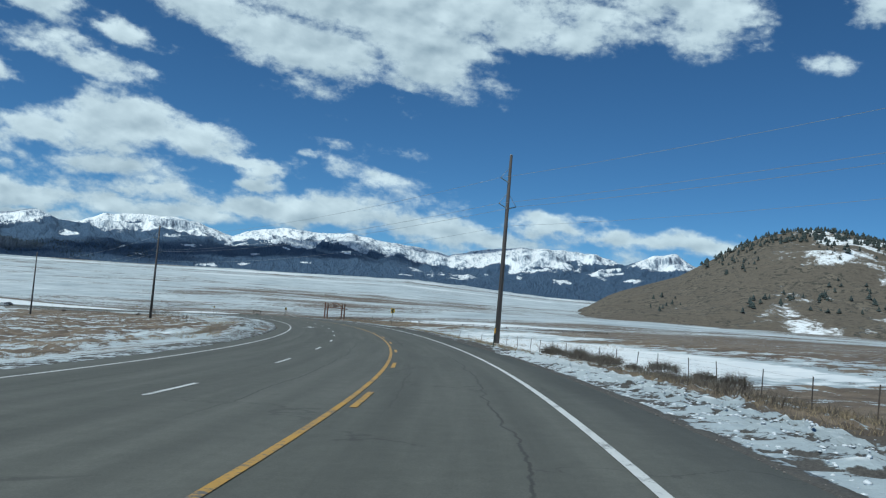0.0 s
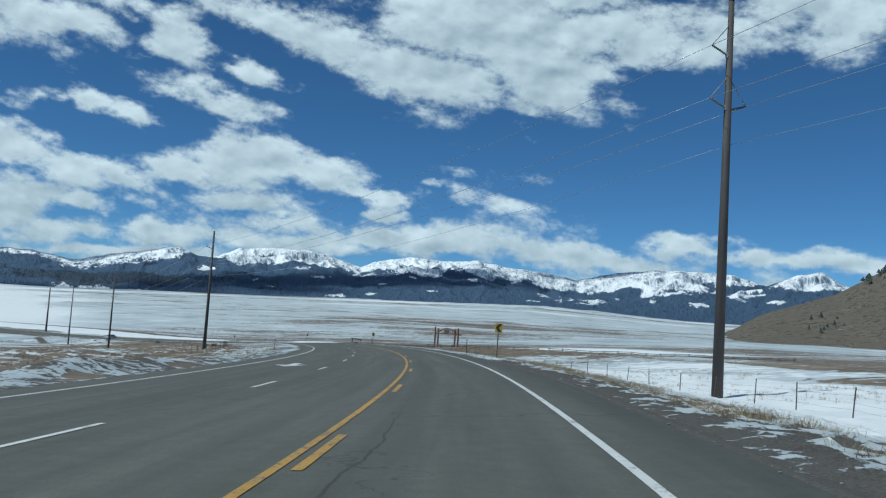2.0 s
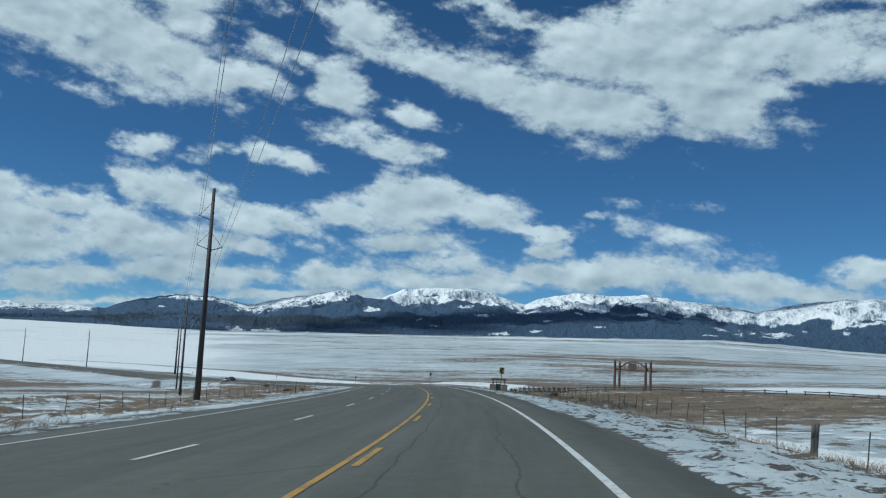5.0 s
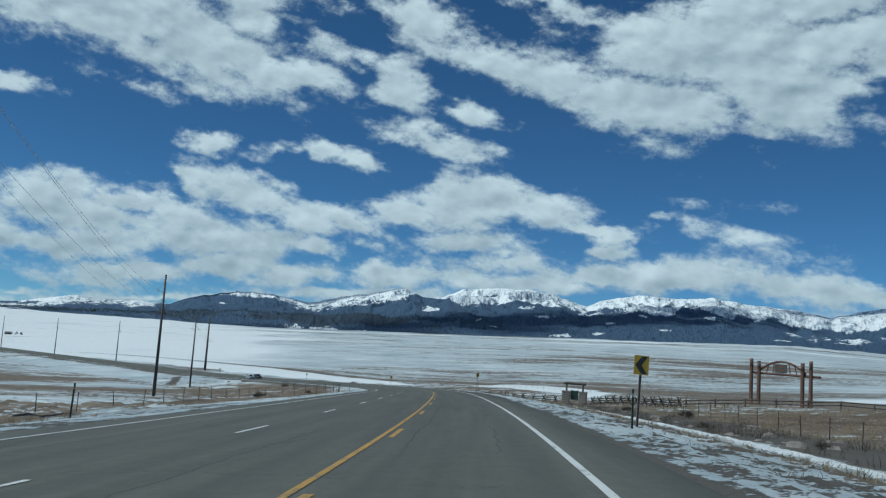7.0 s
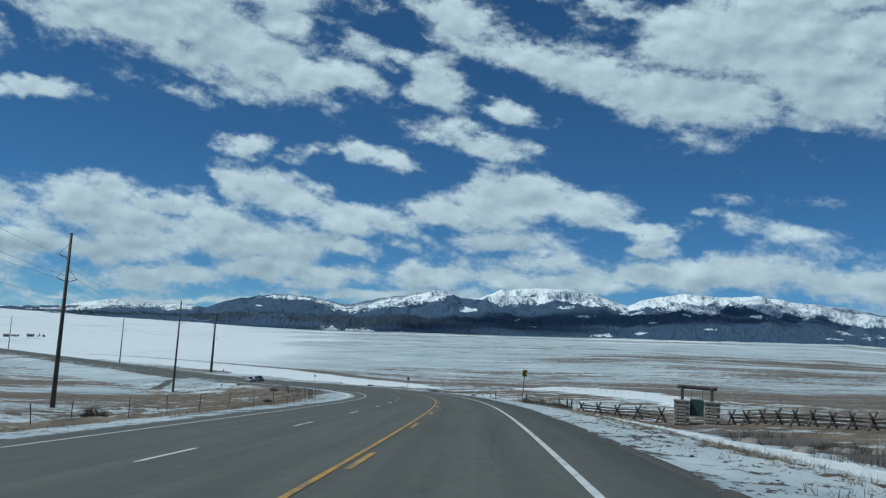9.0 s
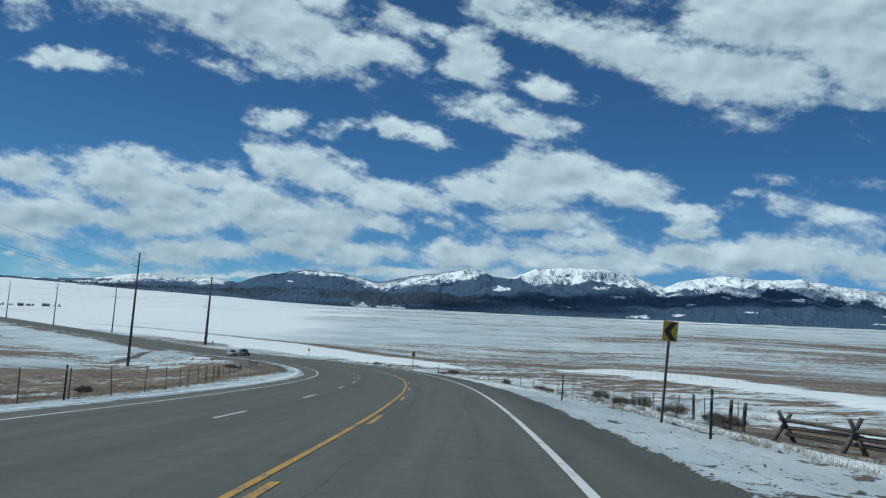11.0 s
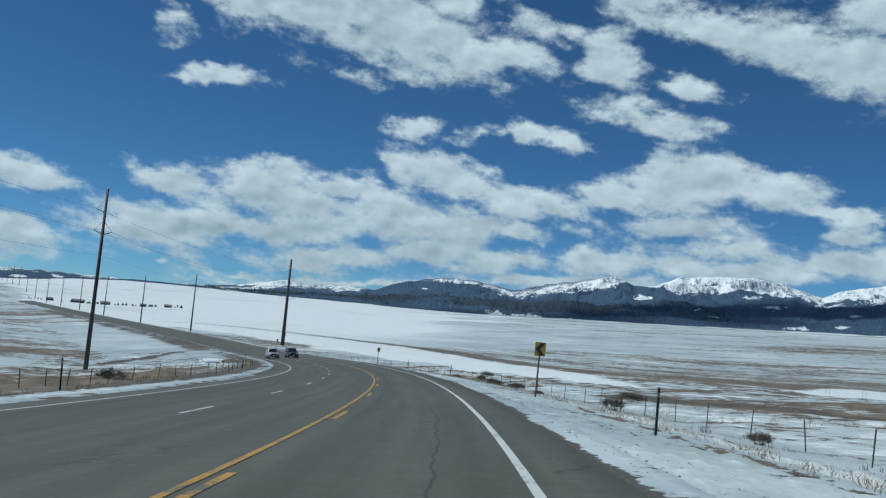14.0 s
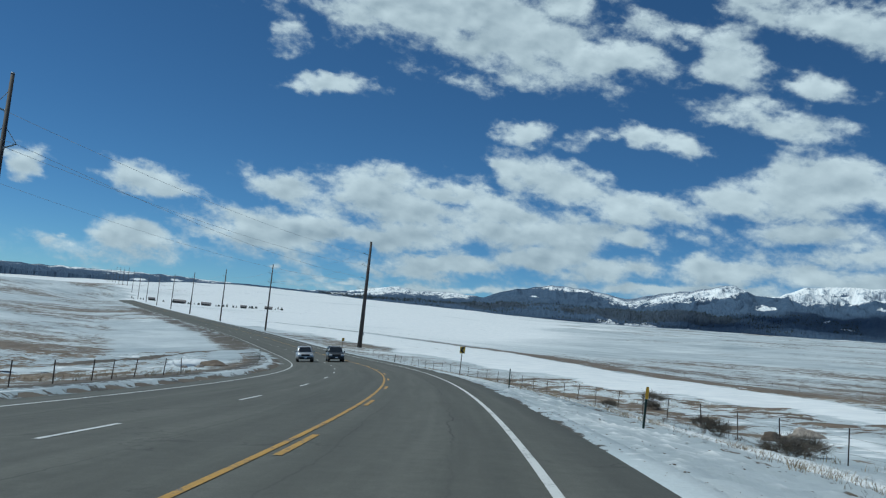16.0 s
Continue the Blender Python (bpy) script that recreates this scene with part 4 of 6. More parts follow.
keep = smooth01(-HB, 8.1, 11.5) * smooth01(HB, -75, -70) * smooth01(HR, 770, 860) * (1 - smooth01(HR, 1780, 1890))
hz = hg - 3 + (hz - hg + 3) * keep
hill_snow = np.clip(smooth01(-HB, 19, 25) * (0.05 + 0.40 * smooth01(shape, 0.2, 0.6) + 0.8 * fbm(hx / 42, hy / 42, 41, 4, 0.65)) + 0.35 * smooth01(-HB, 18, 25) * blot(shape, 0.02, 0.09, 0.03), 0, 1)
hill = new("hill", grid_mesh("hill", np.stack([hx, hy, hz], -1), M_HILL, flip=True, snow=hill_snow))
tagged(hill, "dry brown hill with snow patches and scattered conifers", "hill", kind="structure")


# ---- things along the road ----
def place_on(s, u, sink=0.0):
    """A place on the ground beside the road."""
    p = road_at(s, u)
    return Vector((p[0], p[1], ground_at(p[0], p[1]) - sink))


def thing(name, label, category, group=""):
    return tagged(new(name), label, category, group)


def stand(ob, at, turn=0.0, tilt=(0, 0), size=1.0):
    ob.matrix_basis = pose(*at, tilt[0], tilt[1], math.degrees(turn)) @ Matrix.Scale(size, 4)
    return ob


def shed_insulator(bm, a, b, r):
    """A ribbed rod: a core with rows of round sheds."""
    a, b = Vector(a), Vector(b)
    tube(bm, a, b, r * 0.45, n=6)
    for k in range(9):
        t = 0.12 + 0.8 * k / 8
        p, d = a.lerp(b, t), (b - a).normalized() * 0.02
        tube(bm, p - d, p + d, r, r * 0.7, n=7)


def power_pole(at, height, turn, arms, label, girth=1.0):
    """A tall tapered pole; arms: (distance below the top, side, reach)."""
    top = thing("power_pole", label, "power pole", "power poles beside the highway")
    bm = bmesh.new()
    tube(bm, (0, 0, -0.6), (0, 0, height), girth * 0.34, girth * 0.17, n=14)
    part("shaft", bm, M_POLE, top)
    bm = bmesh.new()
    tube(bm, (0, 0, height), (0, 0, height + 0.12), 0.19 * girth, 0.15 * girth, n=12)
    part("cap", bm, M_GALV, top)
    tips = []
    for drop, side, reach in arms:
        z = height - drop
        tip = (side * reach, 0, z + 0.42)
        bm = bmesh.new()
        shed_insulator(bm, (side * 0.15, 0, z), tip, 0.085)
        part("insulator_arm", bm, M_INSULATOR, top, "slanting ribbed insulator")
        bm = bmesh.new()
        tube(bm, tip, (side * 0.2, 0, z + 1.75), 0.03, n=5)
        part("brace", bm, M_GALV, top)
        bm = bmesh.new()
        box(bm, (side * 0.17, 0, z), (0.16, 0.22, 0.3), 0.02)
        part("bracket", bm, M_GALV, top)
        tips.append(tip)
    m = pose(*at, 0, 0, math.degrees(turn))
    top.matrix_basis = m
    return top, [m @ Vector(t) for t in tips], m @ Vector((0.18, 0, height * 0.63))


LINE = [((73.5, -17.5), 23.5), ((9.9, 106.0), 23.8), ((-67.7, 213.1), 23.1), ((-147.0, 320.3), 23.6), ((-229.8, 432.7), 26.6), ((-318.5, 552.6), 27.4),
        ((-411.5, 587.1), 24.0), ((-498.5, 621.6), 24.0), ((-597.5, 662.0), 24.0)]
for k in range(13):
    LINE.append(((-692.0 - 97 * k, 701.0 + 40.0 * k), 24.0))
ARMS = ((3.4, -1, 1.35), (6.6, -1, 1.35), (6.7, 1, 1.35))
ends = []
for k, (xy, tall) in enumerate(LINE):
    a, b = LINE[max(k - 1, 0)][0], LINE[min(k + 1, len(LINE) - 1)][0]
    turn = math.atan2(-(b[0] - a[0]), b[1] - a[1])
    arms = ARMS
    label = "tall brown weathered power pole with slanting insulators"
    if k == 5:
        arms = ((3.5, -1, 1.7), (6.5, -1, 1.7), (9.7, -1, 1.7), (12.6, -1, 2.3), (12.6, 1, 2.3))
        label = "stout corner power pole with five arms and a box"
    z = ground_at(*xy)
    pole, tips, low = power_pole((*xy, z), tall, turn, arms, label, 1.75 if k == 5 else 1.0)
    if k == 5:
        bm = bmesh.new()
        box(bm, (0.48, 0, 3.6), (0.5, 0.6, 0.9), 0.05)
        part("equipment_box", bm, M_GALV, pole, "grey equipment box")
    ends.append((tips[:3], low))


def strand(bm, pts, r, n=4):
    """One unbroken wire through a row of places."""
    rings = []
    for k, p in enumerate(pts):
        d = (pts[min(k + 1, len(pts) - 1)] - pts[max(k - 1, 0)]).normalized()
        side = d.cross(Vector((0, 0, 1))).normalized()
        up = side.cross(d)
        rings.append([bm.verts.new(p + r * (math.cos(6.2832 * j / n) * side + math.sin(6.2832 * j / n) * up)) for j in range(n)])
    for a, b in zip(rings, rings[1:]):
        for j in range(n):
            bm.faces.new((a[j], a[(j + 1) % n], b[(j + 1) % n], b[j])).smooth = True
    bm.faces.new(rings[0][::-1])
    bm.faces.new(rings[-1])


def wire(a, b, sag, r=0.018, n=20):
    """A hanging wire between two places."""
    bm = bmesh.new()
    base = a.lerp(b, 0.5)
    strand(bm, [a.lerp(b, k / n) - base - Vector((0, 0, 4 * sag * (k / n) * (1 - k / n))) for k in range(n + 1)], r)
    me = bpy.data.meshes.new("power_line_wire")
    bm.to_mesh(me)
    bm.free()
    me.materials.append(M_WIRE)
    ob = tagged(new("power_line_wire", me), "thin grey power line wire between two poles", "wire", "power line wires")
    ob.location = base


for (ta, la), (tb, lb) in zip(ends[:12], ends[1:13]):
    for a, b in zip(ta, tb):
        wire(a, b, 1.6)
    wire(la, lb, 2.0, 0.013)


def chevron_sign(s, u, tilt, label, height=2.4, big=1.0):
    """A bend marker: a steel post, a yellow plate and a black arrowhead that points left."""
    top = thing("chevron_sign", label, "road sign", "chevron signs on the bend")
    bm = bmesh.new()
    tall = height + 0.95
    for x in (-0.03, 0.03):
        box(bm, (x, 0.045, tall / 2 - 0.7), (0.012, 0.05, tall))
    box(bm, (0, 0.068, tall / 2 - 0.7), (0.07, 0.01, tall))
    part("post", bm, M_SIGNPOST, top, "grey-brown channel post")
    bm = bmesh.new()
    box(bm, (0, 0, height), (0.50 * big, 0.012, 0.62 * big), 0.004)
    plate = part("plate", bm, M_SIGNYELLOW, top, "yellow reflective plate")
    bm = bmesh.new()
    pts = [(0.20, 0.28), (0.0, 0.28), (-0.215, 0.0), (0.0, -0.28), (0.20, -0.28), (0.0, 0.0)]
    front = [bm.verts.new((x * big, -0.011, height + z * big)) for x, z in pts]
    back = [bm.verts.new((x * big, -0.0065, height + z * big)) for x, z in pts]
    bm.faces.new((front[0], front[1], front[2], front[5]))
    bm.faces.new((front[5], front[2], front[3], front[4]))
    for k in range(6):
        bm.faces.new((front[k], back[k], back[(k + 1) % 6], front[(k + 1) % 6]))
    part("arrowhead", bm, M_SIGNBLACK, plate, "black chevron pointing left")
    for z in (-0.23, 0.22):
        bm = bmesh.new()
        tube(bm, (0, -0.012, height + z), (0, 0.06, height + z), 0.012, n=6)
        part("bolt", bm, M_GALV, top)
    return stand(top, place_on(s, u), heading(s) + radians(tilt), (0, tilt * 0.2))


chevron_sign(112.0, 6.4, 4, "yellow chevron sign on a leaning post beside snow", 2.2)
chevron_sign(217.9, 7.33, 9, "yellow chevron sign on a post in dry grass", 2.13)
chevron_sign(326.2, 8.4, 12, "yellow chevron sign on a leaning post above a fence", 2.95)
chevron_sign(427.4, 8.15, 6, "yellow chevron sign on a slightly leaning post in snow", 2.55, 1.12)
chevron_sign(521.0, 8.4, 4, "yellow chevron sign on a post past the bend", 2.5)
chevron_sign(612.0, 9.0, 4, "small far yellow chevron sign in snow")


def marker_post(s, u, amber, size=1.0):
    top = thing("marker_post", "green roadside marker post with amber reflector" if amber else "dark green roadside marker post in snow", "marker post", "roadside marker posts")
    bm = bmesh.new()
    box(bm, (0, 0.02, 0.55), (0.055, 0.012, 1.5), 0.003)
    box(bm, (-0.024, 0, 0.55), (0.010, 0.04, 1.5))
    box(bm, (0.024, 0, 0.55), (0.010, 0.04, 1.5))
    part("post", bm, M_GREENPOST, top)
    bm = bmesh.new()
    box(bm, (0, -0.03, 1.12), (0.09 if amber else 0.06, 0.006, 0.32 if amber else 0.1), 0.002)
    part("reflector", bm, M_REFLECT if amber else M_GALV, top, "amber reflector" if amber else "small grey reflector")
    return stand(top, place_on(s, u), heading(s), (random.uniform(-3, 3), random.uniform(-3, 3)), size)


for s, u, amber in ((52.0, 6.5, 1), (124.2, 5.8, 0), (215.5, 6.7, 0), (320.0, 8.0, 0), (338.8, 7.2, 0), (405.5, 7.8, 0), (465.0, 7.9, 1), (490.5, 7.2, 0), (560.0, 8.0, 0),
                    (152.0, -11.5, 0), (221.2, -12.5, 0), (330.0, -11.5, 0), (418.0, -11.5, 0), (540.0, -10.6, 0)):
    marker_post(s, u, amber)


def wire_fence(spots, label, tall=1.3, strands=4):
    """Steel posts with wires from post to post; spots: places on the ground."""
    top = thing("wire_fence", label, "fence", "wire fences beside the highway")
    c = spots[len(spots) // 2]
    top.location = c
    bm = bmesh.new()
    box(bm, (0, 0, tall / 2 - 0.15), (0.045, 0.008, tall + 0.3))
    box(bm, (0, 0.02, tall / 2 - 0.15), (0.010, 0.045, tall + 0.3))
    first = part("fence_post", bm, M_TPOST, top)
    leans = [(random.uniform(-5, 5), random.uniform(-5, 5)) for _ in spots]
    for k, (p, l) in enumerate(zip(spots, leans)):
        ob = first if k == 0 else new("fence_post", first.data)
        ob.parent = top
        ob.matrix_basis = pose(*(p - c), l[0], l[1], random.uniform(0, 90))
    for h in range(strands):
        z = tall * (0.32 + 0.62 * h / (strands - 1))
        bm = bmesh.new()
        up = Vector((0, 0, z))
        run = [spots[0] - c + up]
        for p, q in zip(spots, spots[1:]):
            run += [(p + q) / 2 - c + up - Vector((0, 0, 0.03)), q - c + up]
        strand(bm, run, 0.0035, 3)
        part("fence_wire", bm, M_TPOST, top)
    return top


def row(s0, s1, step, u):
    out, s = [], s0
    while s < s1:
        out.append(place_on(s, u + 0.8 * math.sin(s * 0.021) + random.uniform(-0.15, 0.15)))
        s += step + random.uniform(-0.4, 0.4)
    return out


OUTER_S, OUTER_U = [-15, 33, 90, 130, 170, 210, 240, 268, 292], [14.5, 16, 17.5, 15.8, 16, 18.5, 21.2, 23.5, 25]


def outer_row(s0, s1, step):
    out, s = [], s0
    while s < s1:
        out.append(place_on(s, float(np.interp(s, OUTER_S, OUTER_U)) + random.uniform(-0.15, 0.15)))
        s += step + random.uniform(-0.4, 0.4)
    return out


wire_fence(outer_row(-15, 292, 4.6), "rusty steel post and wire fence along snowy grass")
wire_fence(row(345, 640, 4.8, 16.9), "thin steel post and wire fence above a snow drift")
INNER_S, INNER_U = [150, 290, 318, 350, 395, 440, 460, 494], [-20, -19, -13, -13.5, -17.5, -16.5, -13.2, -11.5]


def inner_row(s0, s1, step):
    out, s = [], s0
    while s < s1:
        out.append(place_on(s, float(np.interp(s, INNER_S, INNER_U)) + random.uniform(-0.15, 0.15)))
        s += step + random.uniform(-0.5, 0.5)
    return out


wire_fence(inner_row(150, 400, 4.6), "rusty steel post and wire fence beside a brown field")
wire_fence(inner_row(404, 494, 3.4), "short wire fence run inside the bend", 0.95)
for s0, u in ((395, 78), (470, 84)):
    wire_fence([place_on(s0 + 7.0 * k, u + 0.05 * k) for k in range(22)], "far wire fence across the snowy plain")


# ---- the ranch entrance ----
def log(bm, a, b, r0, r1=None, n=10, knots=3):
    """A round timber with an uneven girth."""
    a, b = Vector(a), Vector(b)
    r1 = r0 if r1 is None else r1
    last = None
    for k in range(knots + 1):
        t = k / knots
        r = (r0 + (r1 - r0) * t) * random.uniform(0.95, 1.05)
        p = a.lerp(b, t)
        if last:
            tube(bm, last[0], p, last[1], r, n=n, caps=k in (1, knots))
        last = (p, r)


def ranch_gate():
    top = thing("ranch_gate", "tall brown log ranch gateway with an arched truss", "gate")
    for x in (-4.1, -3.0, 3.0, 4.1):
        bm = bmesh.new()
        log(bm, (x, 0, -0.5), (x, 0, 6.0 if abs(x) > 3.5 else 5.7), 0.27, 0.23, 12, 6)
        part("post", bm, M_LOG, top, "thick upright log")
    bm = bmesh.new()
    log(bm, (-4.4, 0.32, 4.15), (5.2, 0.32, 4.05), 0.16, 0.15, 10, 8)
    part("crossbeam", bm, M_LOG, top)
    bm = bmesh.new()
    pts = [(x, 0.3, 4.3 + 1.45 * (1 - (x / 3.3) ** 2)) for x in np.linspace(-3.3, 3.3, 11)]
    for p, q in zip(pts, pts[1:]):
        tube(bm, p, q, 0.14, n=9)
    part("arch", bm, M_LOG, top, "bowed log arch")
    for x in (-2.1, -1.2, 1.2, 2.1):
        bm = bmesh.new()
        log(bm, (x, 0.3, 4.15), (x * 0.86, 0.3, 4.3 + 1.4 * (1 - (x * 0.86 / 3.3) ** 2)), 0.07, n=7, knots=2)
        part("strut", bm, M_LOG, top)
    bm = bmesh.new()
    box(bm, (0, 0.12, 4.85), (1.7, 0.08, 1.1), 0.03)
    board = part("name_board", bm, M_WOOD, top, "brown board hung under the arch")
    for k, w in enumerate((1.1, 0.8)):
        bm = bmesh.new()
        box(bm, (0, 0.072, 5.05 - 0.38 * k), (w, 0.012, 0.16), 0.004)
        part("letter_bar", bm, M_LOG, board)
    for x in (-4.1, -3.0, 3.0, 4.1):
        bm = bmesh.new()
        tube(bm, (x, 0, 5.6), (x, 0, 5.66), 0.27, n=10)
        part("iron_band", bm, M_SIGNBLACK, top)
    mid = Vector((-33.6, 308.1, 0))
    mid.z = ground_at(mid.x, mid.y)
    return stand(top, mid, math.atan2(-3.84, 7.77))


ranch_gate()


def rock_mesh(name, r, material, seed, flat=0.7):
    rng = random.Random(seed)
    bm = bmesh.new()
    bmesh.ops.create_icosphere(bm, subdivisions=2, radius=r)
    for v in bm.verts:
        n = noise.noise(v.co / r * 1.3 + Vector((seed * 3.1, 0, 0)))
        v.co *= 1 + 0.4 * n + rng.uniform(-0.05, 0.05)
        v.co.z *= flat
    me = bpy.data.meshes.new(name)
    bm.to_mesh(me)
    bm.free()
    me.materials.append(material)
    return me


def stone_pier(parent, x, wide, tall):
    """A mortared pier faced with single stones."""
    bm = bmesh.new()
    box(bm, (x, 0, tall / 2 - 0.2), (wide - 0.1, wide - 0.1, tall + 0.3), 0.03)
    pier = part("pier", bm, M_MORTAR, parent, "mortared stone pier")
    meshes = []
    for k in range(5):
        b2 = bmesh.new()
        box(b2, (0, 0, 0), (0.34 - 0.02 * k, 0.12, 0.21 - 0.012 * k), 0.035)
        for v in b2.verts:
            v.co += Vector((random.uniform(-1, 1), random.uniform(-1, 1), random.uniform(-1, 1))) * 0.012
        me = bpy.data.meshes.new("stone")
        b2.to_mesh(me)
        b2.free()
        me.materials.append(M_STONE)
        meshes.append(me)
    rows = int(tall / 0.225)
    for side in range(4):
        for j in range(rows):
            n = 4
            for i in range(n):
                off = (i - (n - 1) / 2 + (0.25 if j % 2 else -0.12)) * wide / n
                if abs(off) > wide / 2 - 0.1:
                    continue
                ob = new("stone", random.choice(meshes))
                ob.parent = pier
                ob.matrix_basis = pose(x, 0, 0, 0, 0, 90 * side) @ pose(off, -wide / 2 + 0.03, 0.12 + j * tall / rows, 0, random.uniform(-4, 4), random.uniform(-3, 3))
    bm = bmesh.new()
    box(bm, (x, 0, tall + 0.02), (wide + 0.16, wide + 0.16, 0.16), 0.04)
    part("cap_stone", bm, M_STONE, parent, "flat capping stone")


def stone_entrance():
    top = thing("stone_entrance", "pair of stone piers with a timber frame and hanging board", "gate")
    for x in (-1.22, 1.22):
        stone_pier(top, x, 1.2, 1.95)
        bm = bmesh.new()
        box(bm, (x * 0.98, 0, 2.5), (0.26, 0.26, 1.1), 0.02)
        part("upright", bm, M_WOOD, top)
    bm = bmesh.new()
    log(bm, (-1.6, 0, 3.15), (1.6, 0, 3.1), 0.17, n=10, knots=5)
    part("lintel", bm, M_WOOD, top, "round timber lintel")
    bm = bmesh.new()
    box(bm, (0, 0, 1.45), (1.12, 0.08, 1.35), 0.03)
    board = part("board", bm, M_GREENPOST, top, "dark green hanging board")
    for x in (-0.55, 0.55):
        bm = bmesh.new()
        tube(bm, (x * 0.8, 0, 2.1), (x * 0.8, 0, 3.02), 0.015, n=5)
        part("chain", bm, M_TPOST, board)
    mid = Vector((-61.9, 312.4, 0))
    mid.z = ground_at(mid.x, mid.y)
    return stand(top, mid, radians(12))


stone_entrance()


def rail_fence(points, label, bucks=True):
    """Crossed legs, or short posts, carrying round rails over a line of places on the ground."""
    top = thing("rail_fence", label, "fence", "timber rail fences at the ranch entrance")
    c = points[0]
    top.location = c
    for k, p in enumerate(points):
        d = (points[min(k + 1, len(points) - 1)] - points[max(k - 1, 0)])
        d.z = 0
        side = Vector((-d.y, d.x, 0)).normalized()
        o = p - c
        for sg in (-1, 1) if bucks else (0,):
            bm = bmesh.new()
            log(bm, o + side * 0.55 * sg + Vector((0, 0, -0.1)), o - side * (0.32 + random.uniform(-0.06, 0.08)) * sg + Vector((0, 0, (1.22 if bucks else 1.02) + random.uniform(-0.08, 0.12))) + d.normalized() * 0.07 * sg, 0.10, 0.08, 8, 2)
            part("buck_leg" if bucks else "fence_post", bm, M_WOOD, top)
        if k + 1 < len(points):
            q = points[k + 1] - c
            for z, off in ((0.32, 0.30), (0.62, 0.14), (0.88, 0.0)) if bucks else ((0.45, 0.1), (0.85, 0.1)):
                bm = bmesh.new()
                ext = (q - o).normalized() * 0.3
                j = random.uniform(-0.06, 0.06)
                log(bm, o - ext + side * off + Vector((0, 0, z + j)), q + ext + side * off + Vector((0, 0, z - j)), 0.085, 0.068, 7, 2)
                part("rail", bm, M_WOOD, top)
    return top


def leg(a, b, step=3.2):
    a, b = Vector((*a, 0)), Vector((*b, 0))
    n = max(2, round((b - a).length / step) + 1)
    out = [a.lerp(b, k / (n - 1)) for k in range(n)]
    for p in out:
        p.z = ground_at(p.x, p.y)
    return out


rail_fence(leg((-76.1, 326.9), (-65.0, 313.2), 4.6), "grey timber buck and rail fence beside stone piers")
rail_fence(leg((-59.0, 311.6), (-45.0, 298.0), 1.75), "weathered grey buck and rail fence by the stone piers")
rail_fence(leg((-44.0, 297.2), (-6.0, 295.0), 3.4), "low weathered post and rail fence below the log gateway", False)
rail_fence(leg((-3.0, 294.6), (60.0, 288.0), 3.8), "long low post and rail fence across snowy grass", False)
for s, u in ((339.4, 15.7), (340.3, 15.4), (347.0, 15.9), (167.4, 14.5), (168.8, 15.2)):
    ob = thing("wooden_post", "grey upright timber gate post in snow", "post", "timber posts beside the fence")
    bm = bmesh.new()
    log(bm, (0, 0, -0.3), (0, 0, 1.35), 0.09, 0.08, 8, 3)
    part("timber", bm, M_WOOD, ob)
    stand(ob, place_on(s, u), 0, (random.uniform(-4, 4), random.uniform(-4, 4)))


# ---- the verges: ploughed snow, gravel and grit beside the pavement ----
VERGE = {}


